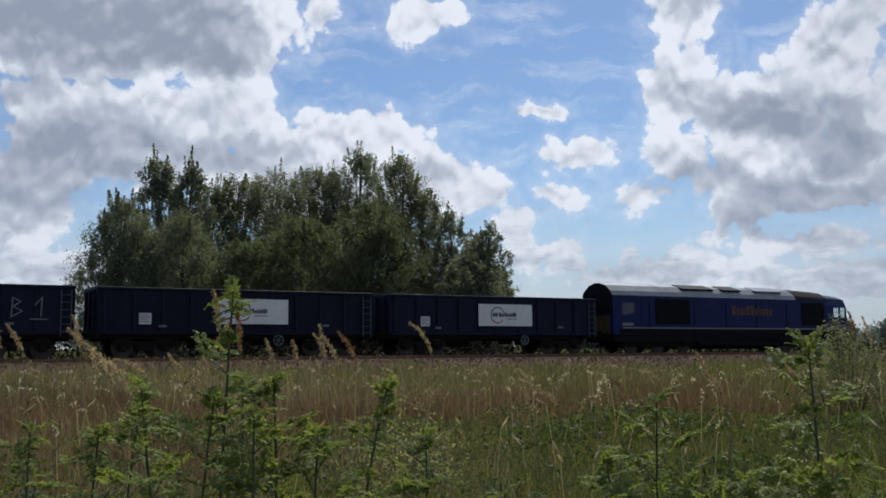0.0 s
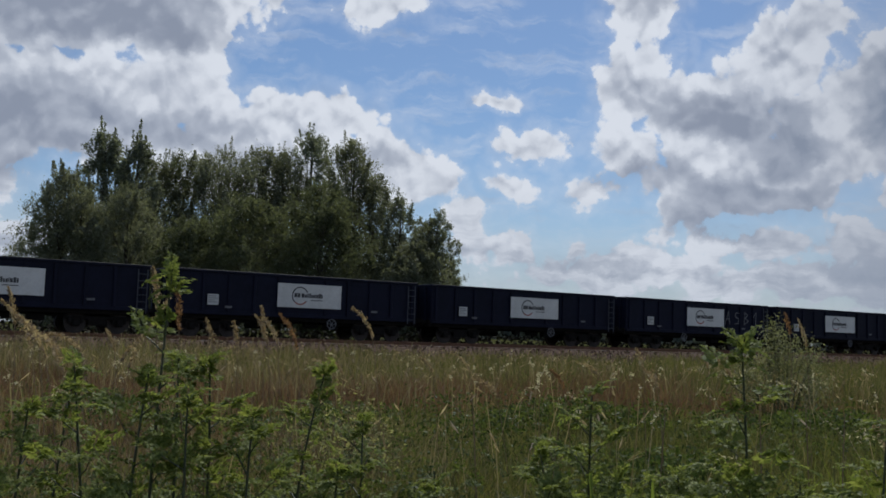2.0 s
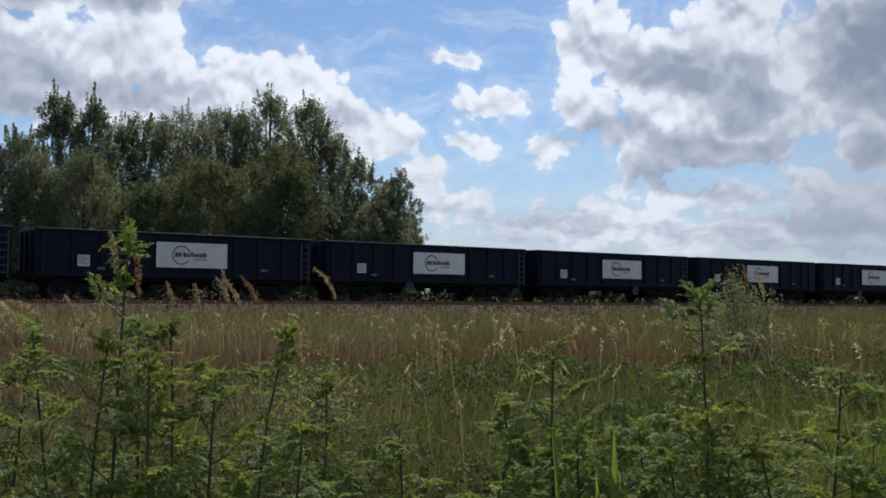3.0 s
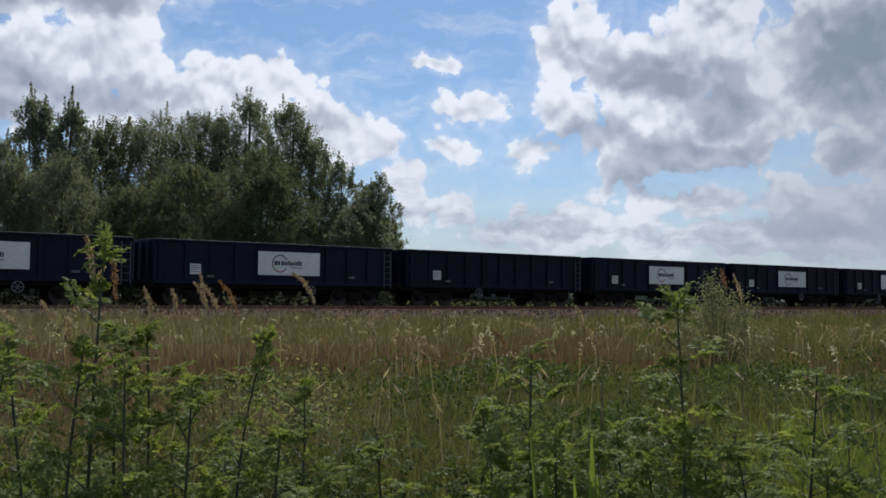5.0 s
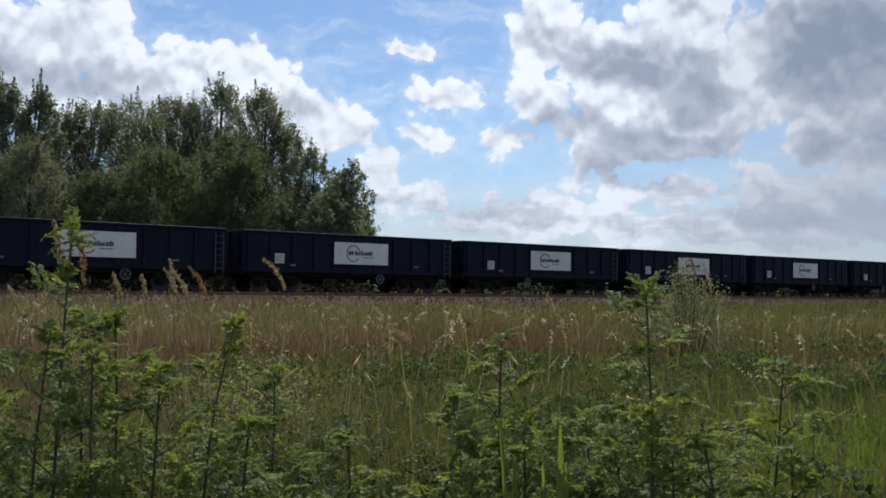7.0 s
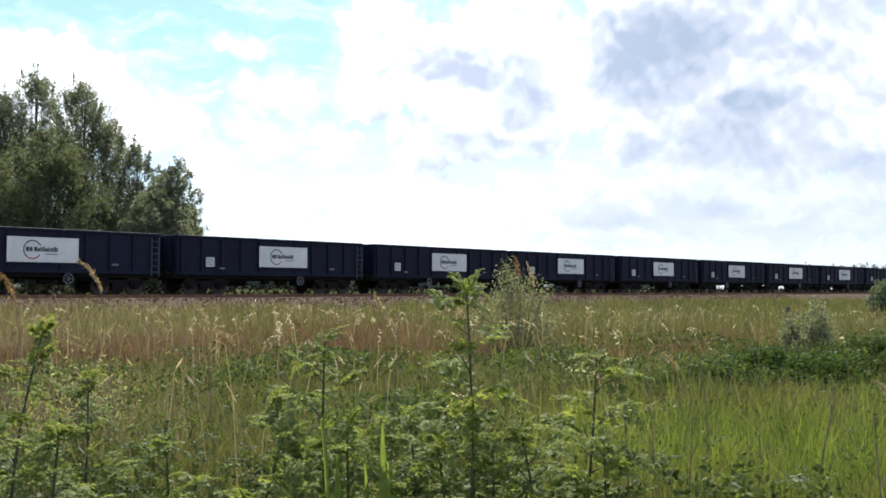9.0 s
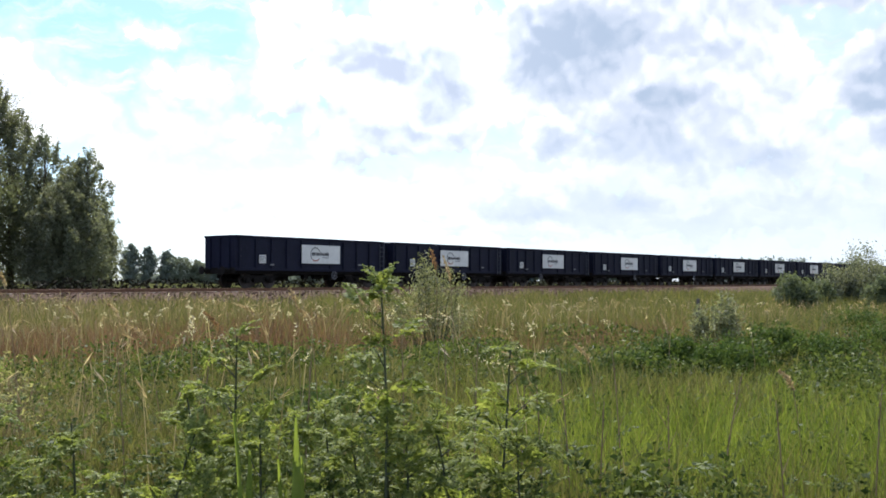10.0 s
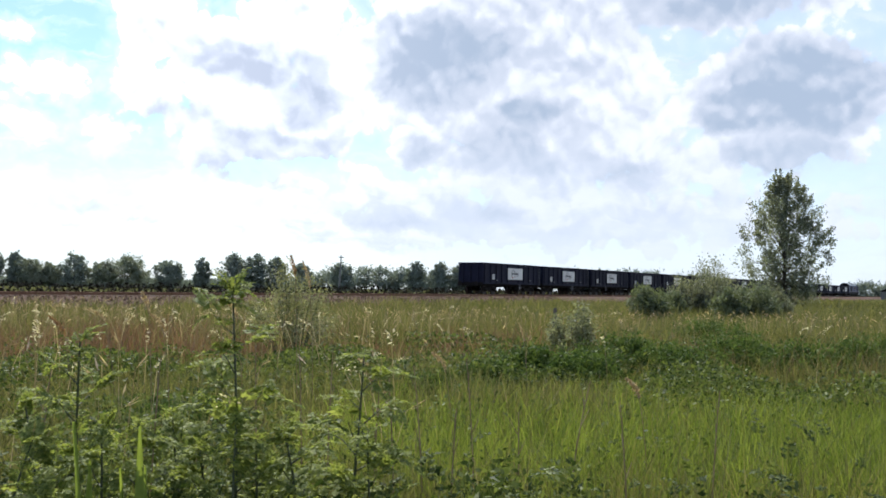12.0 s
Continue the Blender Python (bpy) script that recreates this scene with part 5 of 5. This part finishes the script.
def reed(az, d, top, seed, lean=0.12, long=0.26, brown=False):
    """A reed grass: a thin stalk, two blades and a nodding plume."""
    rng = np.random.default_rng(seed)
    p = spot(az, d)
    z = rise(p.x, p.y)
    r = new("reed_grass")
    r.matrix_basis = pose(p.x, p.y, z)
    tagged(r, "dry reed grass with a russet plume" if brown else "dry reed grass with a pale feathery plume", "reed", "tall reeds in the meadow")
    h = top - z - long
    dx, dy = -0.5 * lean, 0.3 * lean * rng.normal()
    bm = bmesh.new()
    line = [Vector((dx * k * k, dy * k * k, h * k)) for k in np.linspace(0, 1, 6)]
    tube(bm, line, 0.0042, 0.0025, 5)
    part("stalk", bm, M_DRY_STEM, r)
    n = 170
    q = rng.uniform(0, 1, n)
    c = np.array(line[-1]) + np.stack([dx * (q + q * q) * 0.7, dy * (q + q * q) * 0.7, q * long - 0.25 * lean * q * q], 1)
    rad = 0.0115 * np.sin(math.pi * (0.12 + 0.86 * q))
    c += rng.normal(0, 1, (n, 3)) * rad[:, None]
    v, f = leaf_quads(rng, c, 0.036, -1.3, 0.24)
    part("plume", np_mesh("plume", v, [f], M_BROWN_REED if brown else M_REED), None, r, "russet feathery plume" if brown else "pale buff feathery plume")
    return r


def near_plants():
    for k in range(4):
        v, f = frond(60 + k, 7, 0.25 + 0.14 * k)
        FRONDS.append(np_mesh("leaf", v, [f], M_LEAF))
    k = 0
    for az, d, top in ((18.9, 4.8, 1.68), (10.6, 5.0, 1.44), (24.9, 5.2, 1.36), (-13.7, 4.6, 1.93), (-10.6, 4.8, 1.56), (-6.2, 5.2, 1.50), (-14.9, 4.4, 1.50), (-12.2, 5.0, 1.55), (-16.4, 5.2, 1.50),
                       (-18.6, 5.6, 1.38), (-8.8, 4.5, 1.32), (-2.4, 5.6, 1.22), (-20.8, 4.8, 1.36), (13.6, 4.5, 1.12), (20.3, 4.7, 1.0), (21.6, 5.8, 0.98), (6.5, 4.6, 1.05), (15.9, 5.6, 1.0),
                       (-11.4, 4.3, 1.42), (-4.2, 4.6, 1.15), (19.0, 4.4, 1.10), (11.6, 4.5, 1.10), (8.6, 5.4, 1.12), (26.6, 4.8, 1.02), (2.0, 4.9, 1.05), (-23.6, 5.2, 1.30), (22.9, 4.6, 1.06), (17.4, 4.8, 1.0)):
        tall_weed(spot(az, d), top - rise(*spot(az, d).xy), 200 + k, 1.8 if k < 3 else 0.9 if k == 3 else 1.35 if az < 0 else 0.85, 0.03 if k == 0 else 0)
        k += 1
    # leafy carpet under them
    rng = np.random.default_rng(33)
    vs = [frond(70 + j, 4, 0.25 + 0.1 * j)[0] for j in range(4)]
    out = []
    n = 5600
    dd = np.sqrt(rng.uniform(3.2 ** 2, 10.5 ** 2, n))
    aa = rng.uniform(-34, 62, n)
    left = 1 - smooth(aa, 14, 26)
    keep = rng.uniform(0, 1, n) < np.where(dd < 5.6, 0.8 + 0.2 * left, (1 - smooth(dd, 6, 9.5)) * (0.12 + 0.75 * left))
    for d, a in zip(dd[keep], aa[keep]):
        p = spot(a, d)
        h = rng.uniform(0.12, 0.78) * (1.0 if d > 4 else 0.75)
        size = rng.uniform(0.08, 0.22)
        m = Matrix.Translation((p.x, p.y, rise(p.x, p.y) + h)) @ pose(0, 0, 0, rng.uniform(-30, 30), rng.uniform(-70, 15), rng.uniform(0, 360)) @ Matrix.Scale(size, 4)
        m = np.array(m)
        out.append(vs[rng.integers(4)] @ m[:3, :3].T + m[:3, 3])
    v = np.concatenate(out)
    tagged(new("low_weeds", np_mesh("low_weeds", v, [np.arange(len(v)).reshape(-1, 4)], M_LEAF_LOW)), "low leafy green weeds under the grass", "weeds", kind="stuff")
    # beds of nettles: upright stems set with broad leaves
    at = []
    for d0, d1, a0, a1, n, top in ((4.0, 6.1, 20, 60, 1250, 0.72), (4.0, 8.6, -34, 21, 1750, 0.6)):
        for _ in range(n):
            p = spot(rng.uniform(a0, a1), math.sqrt(rng.uniform(d0 * d0, d1 * d1)))
            if noise.noise((p.x * 0.9, p.y * 0.9, 4.0)) < -0.12:
                continue
            h = top * rng.uniform(0.55, 1.1)
            q = np.repeat(np.linspace(0.3, 1, 12), 3)
            c = np.stack([p.x + 0 * q, p.y + 0 * q, rise(p.x, p.y) + h * q], 1)
            ang = rng.uniform(0, 2 * math.pi, len(q))
            r = 0.055 * (1.25 - 0.7 * q)
            at.append(c + np.stack([np.cos(ang) * r, np.sin(ang) * r, -0.01 + 0 * q], 1))
    v, f = leaf_quads(rng, np.concatenate(at), 0.052, 0.5, 0.5)
    tagged(new("nettle_bed", np_mesh("nettle_bed", v, [f], M_LEAF_LOW)), "dull green nettles standing in beds", "weeds", kind="stuff")
    # dead stems standing among the weeds
    for j, (az, d, top) in enumerate(((-11.0, 4.9, 1.35), (-11.3, 5.0, 1.25), (-10.7, 5.1, 1.2), (23.4, 6.4, 1.3), (14.0, 5.6, 1.32), (28.8, 6.5, 1.2), (-6.8, 6.0, 1.4), (30.4, 5.6, 1.05), (26.0, 6.2, 1.25), (34.2, 6.0, 1.0), (19.6, 6.2, 1.35), (22.0, 6.8, 1.32), (31.6, 6.8, 1.25), (36.8, 6.4, 1.15), (40.2, 6.0, 1.05), (27.4, 5.6, 1.2), (44.5, 6.6, 1.1), (8.2, 6.4, 1.25), (4.4, 6.8, 1.3), (-21.5, 6.5, 1.4), (-25.0, 6.0, 1.35))):
        p = spot(az, d)
        bm = bmesh.new()
        r2 = np.random.default_rng(400 + j)
        lx, ly = r2.normal(0, 0.08, 2)
        tube(bm, [Vector((lx * q * q, ly * q * q, top * q)) for q in np.linspace(0, 1, 6)], 0.006, 0.003, 5)
        for q in (0.6, 0.75, 0.86):
            b = Vector((lx * q * q, ly * q * q, top * q))
            tube(bm, [b, b + Vector((*r2.normal(0, 0.04, 2), 0.10))], 0.003, 0.0015, 4)
        ob = new("dead_stem", mesh_of("dead_stem", bm, M_DRY_STEM))
        ob.matrix_basis = pose(p.x, p.y, rise(p.x, p.y))
        tagged(ob, "dry brown dead weed stem in grass", "weed", "dead weed stems")
    # broad upright leaves of a water plant
    bm = bmesh.new()
    rows = []
    for q in np.linspace(0, 1, 7):
        w = 0.019 * math.sin(math.pi * min(0.97, 0.22 + 0.78 * q)) + 0.001
        rows.append([bm.verts.new((sx * w, 0.006 * abs(sx) + 0.035 * q * q, 0.62 * q)) for sx in (-1, 0, 1)])
    for a, b in zip(rows, rows[1:]):
        for j in range(2):
            bm.faces.new((a[j], a[j + 1], b[j + 1], b[j]))
    me = mesh_of("leaf", bm, M_DOCK, True)
    for j, (az, d, z) in enumerate(((14.0, 4.3, 1.12), (11.3, 4.3, 1.15), (13.4, 4.4, 0.95), (22.7, 4.2, 0.85), (45.2, 4.6, 0.85), (51.8, 4.5, 0.85))):
        p = spot(az, d)
        t = new("yellow_flag")
        t.matrix_basis = pose(p.x, p.y, rise(p.x, p.y), 0, 0, 60 * j)
        tagged(t, "bright yellow-green upright sword-leaved plant", "plant", "sword-leaved plants")
        for i in range(3):
            part("leaf", me, None, t, m=pose(0.02 * i, 0.01 * i, 0, 3 * i, 0, 115 * i) @ Matrix.Scale(z / 0.62 * (1 - 0.14 * i), 4))
    for j, (az, d, top, lean, long) in enumerate((
            (-24.3, 8, 1.98, .1, .3), (-22.8, 8.5, 1.92, .15, .28), (-20.3, 8.2, 1.98, .1, .3), (-18.6, 8, 1.80, .25, .26), (-13.3, 6, 2.05, .06, .24), (-12.2, 7, 1.98, .05, .3), (-10.2, 9, 1.80, .1, .24),
            (-9.0, 9, 1.78, .06, .22), (-7.0, 9, 1.88, .2, .3), (-6.4, 9.2, 1.86, .2, .28), (-5.2, 8.0, 1.88, .22, .32), (-0.9, 8.4, 1.96, .25, .3), (9.6, 10, 1.45, .2, .22), (13.6, 9.5, 1.66, .1, .2), (14.6, 9.5, 1.5, .2, .2),
            (22.1, 12, 2.04, .15, .34), (34.0, 15, 1.25, .1, .3), (21.2, 12, 2.1, .1, .26), (-16.5, 9.5, 1.6, .3, .24), (-23.5, 7, 1.7, .3, .24), (6.2, 9, 1.4, .3, .2), (2.2, 11, 1.5, .2, .2), (17.0, 15, 1.55, .1, .2), (-2.6, 10, 1.5, .25, .22),
            (30.2, 9, 1.2, .2, .2), (4.2, 12, 1.5, .2, .22), (26.2, 7.0, 1.28, .2, .2), (41, 8, 1.1, .2, .2), (11.6, 12, 1.5, .3, .2), (-15.2, 10, 1.7, .2, .25), (-17.4, 7.4, 1.74, .3, .26), (-16.6, 8.2, 1.66, -.3, .24), (-16.0, 7.8, 1.72, .4, .24), (-7.6, 8.4, 1.9, .05, .26), (-3.2, 9.4, 1.5, .3, .22), (18.4, 10.5, 1.6, .2, .22), (-17.7, 6.2, 1.84, .35, .36), (-17.0, 6.4, 1.74, .45, .34), (-16.2, 6.3, 1.8, -.3, .34), (-18.6, 6.6, 1.9, .3, .36))):
        reed(az, d, top, 500 + j, lean, long, j in (5, 10, 12, 17))


def odds():
    p = spot(35.2, 22)
    bm = bmesh.new()
    prism(bm, [(-.035, -.035), (.035, -.035), (.035, .035), (-.035, .035)], 0, 1.36, [(-.028, -.03), (.03, -.028), (.028, .03), (-.03, .028)])
    bmesh.ops.rotate(bm, cent=(0, 0, 0), matrix=Matrix.Rotation(radians(-90), 3, "Y"), verts=bm.verts)
    bmesh.ops.bevel(bm, geom=bm.edges[:], offset=0.008, segments=1, affect="EDGES")
    ob = new("fence_post", mesh_of("fence_post", bm, M_WOOD))
    ob.matrix_basis = pose(p.x, p.y, rise(p.x, p.y) - 0.02, 2, 1, 20)
    tagged(ob, "weathered dark wooden post beside a bush", "post")
    # far shed and mast
    p = spot(52.4, 300)
    s = new("shed")
    s.matrix_basis = pose(p.x, p.y, 0.55, 0, 0, 20)
    tagged(s, "small dark gabled shed far along the line", "shed")
    bm = bmesh.new()
    bx(bm, 2.6, 3.2, 2.2, 0, 0, 1.1)
    part("wall", bm, M_GREY, s)
    bm = bmesh.new()
    prism(bm, [(-1.8, 2.2), (1.8, 2.2), (0, 3.2)], -1.5, 1.5)
    part("roof", bm, M_UNDER, s, "dark pitched roof")
    p = spot(22.9, 420)
    m = new("mast")
    m.matrix_basis = pose(p.x, p.y, 0.2, 0, 3, 0)
    tagged(m, "thin grey far-off mast", "mast")
    bm = bmesh.new()
    cyl(bm, 0.5, 15, pose(0, 0, 7.5), 8, 0.2)
    part("pole", bm, M_GREY, m)
    bm = bmesh.new()
    bx(bm, 2.2, 0.3, 0.4, 0, 0, 14.2)
    part("crossarm", bm, M_GREY, m)
    # old rails laid on baulks beside the bed
    q0 = on_track(-14, -9.4)
    for k, along in enumerate((2.5, 13.5)):
        q = on_track(-14 + along, -9.4)
        bm = bmesh.new()
        bx(bm, 0.26, 2.4, 0.5, 0, 0, 0.25, 0.02)
        ob = new("timber_baulk", mesh_of("timber_baulk", bm, M_SLEEPER))
        ob.matrix_basis = pose(q.x, q.y, rise(q.x, q.y) - 0.02, 0, 0, ALONG)
        tagged(ob, "grey timber baulk under spare rails", "timber", "baulks under spare rails")
    for k in range(5):
        q = on_track(-14, -10.3 + 0.42 * k)
        bm = bmesh.new()
        prism(bm, [(-.07, 0), (.07, 0), (.012, .03), (.012, .11), (.036, .12), (.036, .16), (-.036, .16), (-.036, .12), (-.012, .11), (-.012, .03)], 0, 16 + 0.4 * (k % 3))
        ob = new("spare_rail", mesh_of("spare_rail", bm, M_RUST))
        ob.matrix_basis = pose(q.x, q.y, rise(*on_track(-14, -9.4).xy) + 0.485, 0, 0, ALONG)
        tagged(ob, "rusty spare rail lying on baulks beside the line", "rail", "spare rails")


ground()
line_of_rails()
TRAIN = train()
copse()
right_trees()
far_trees()
meadow()
near_plants()
odds()
motions()
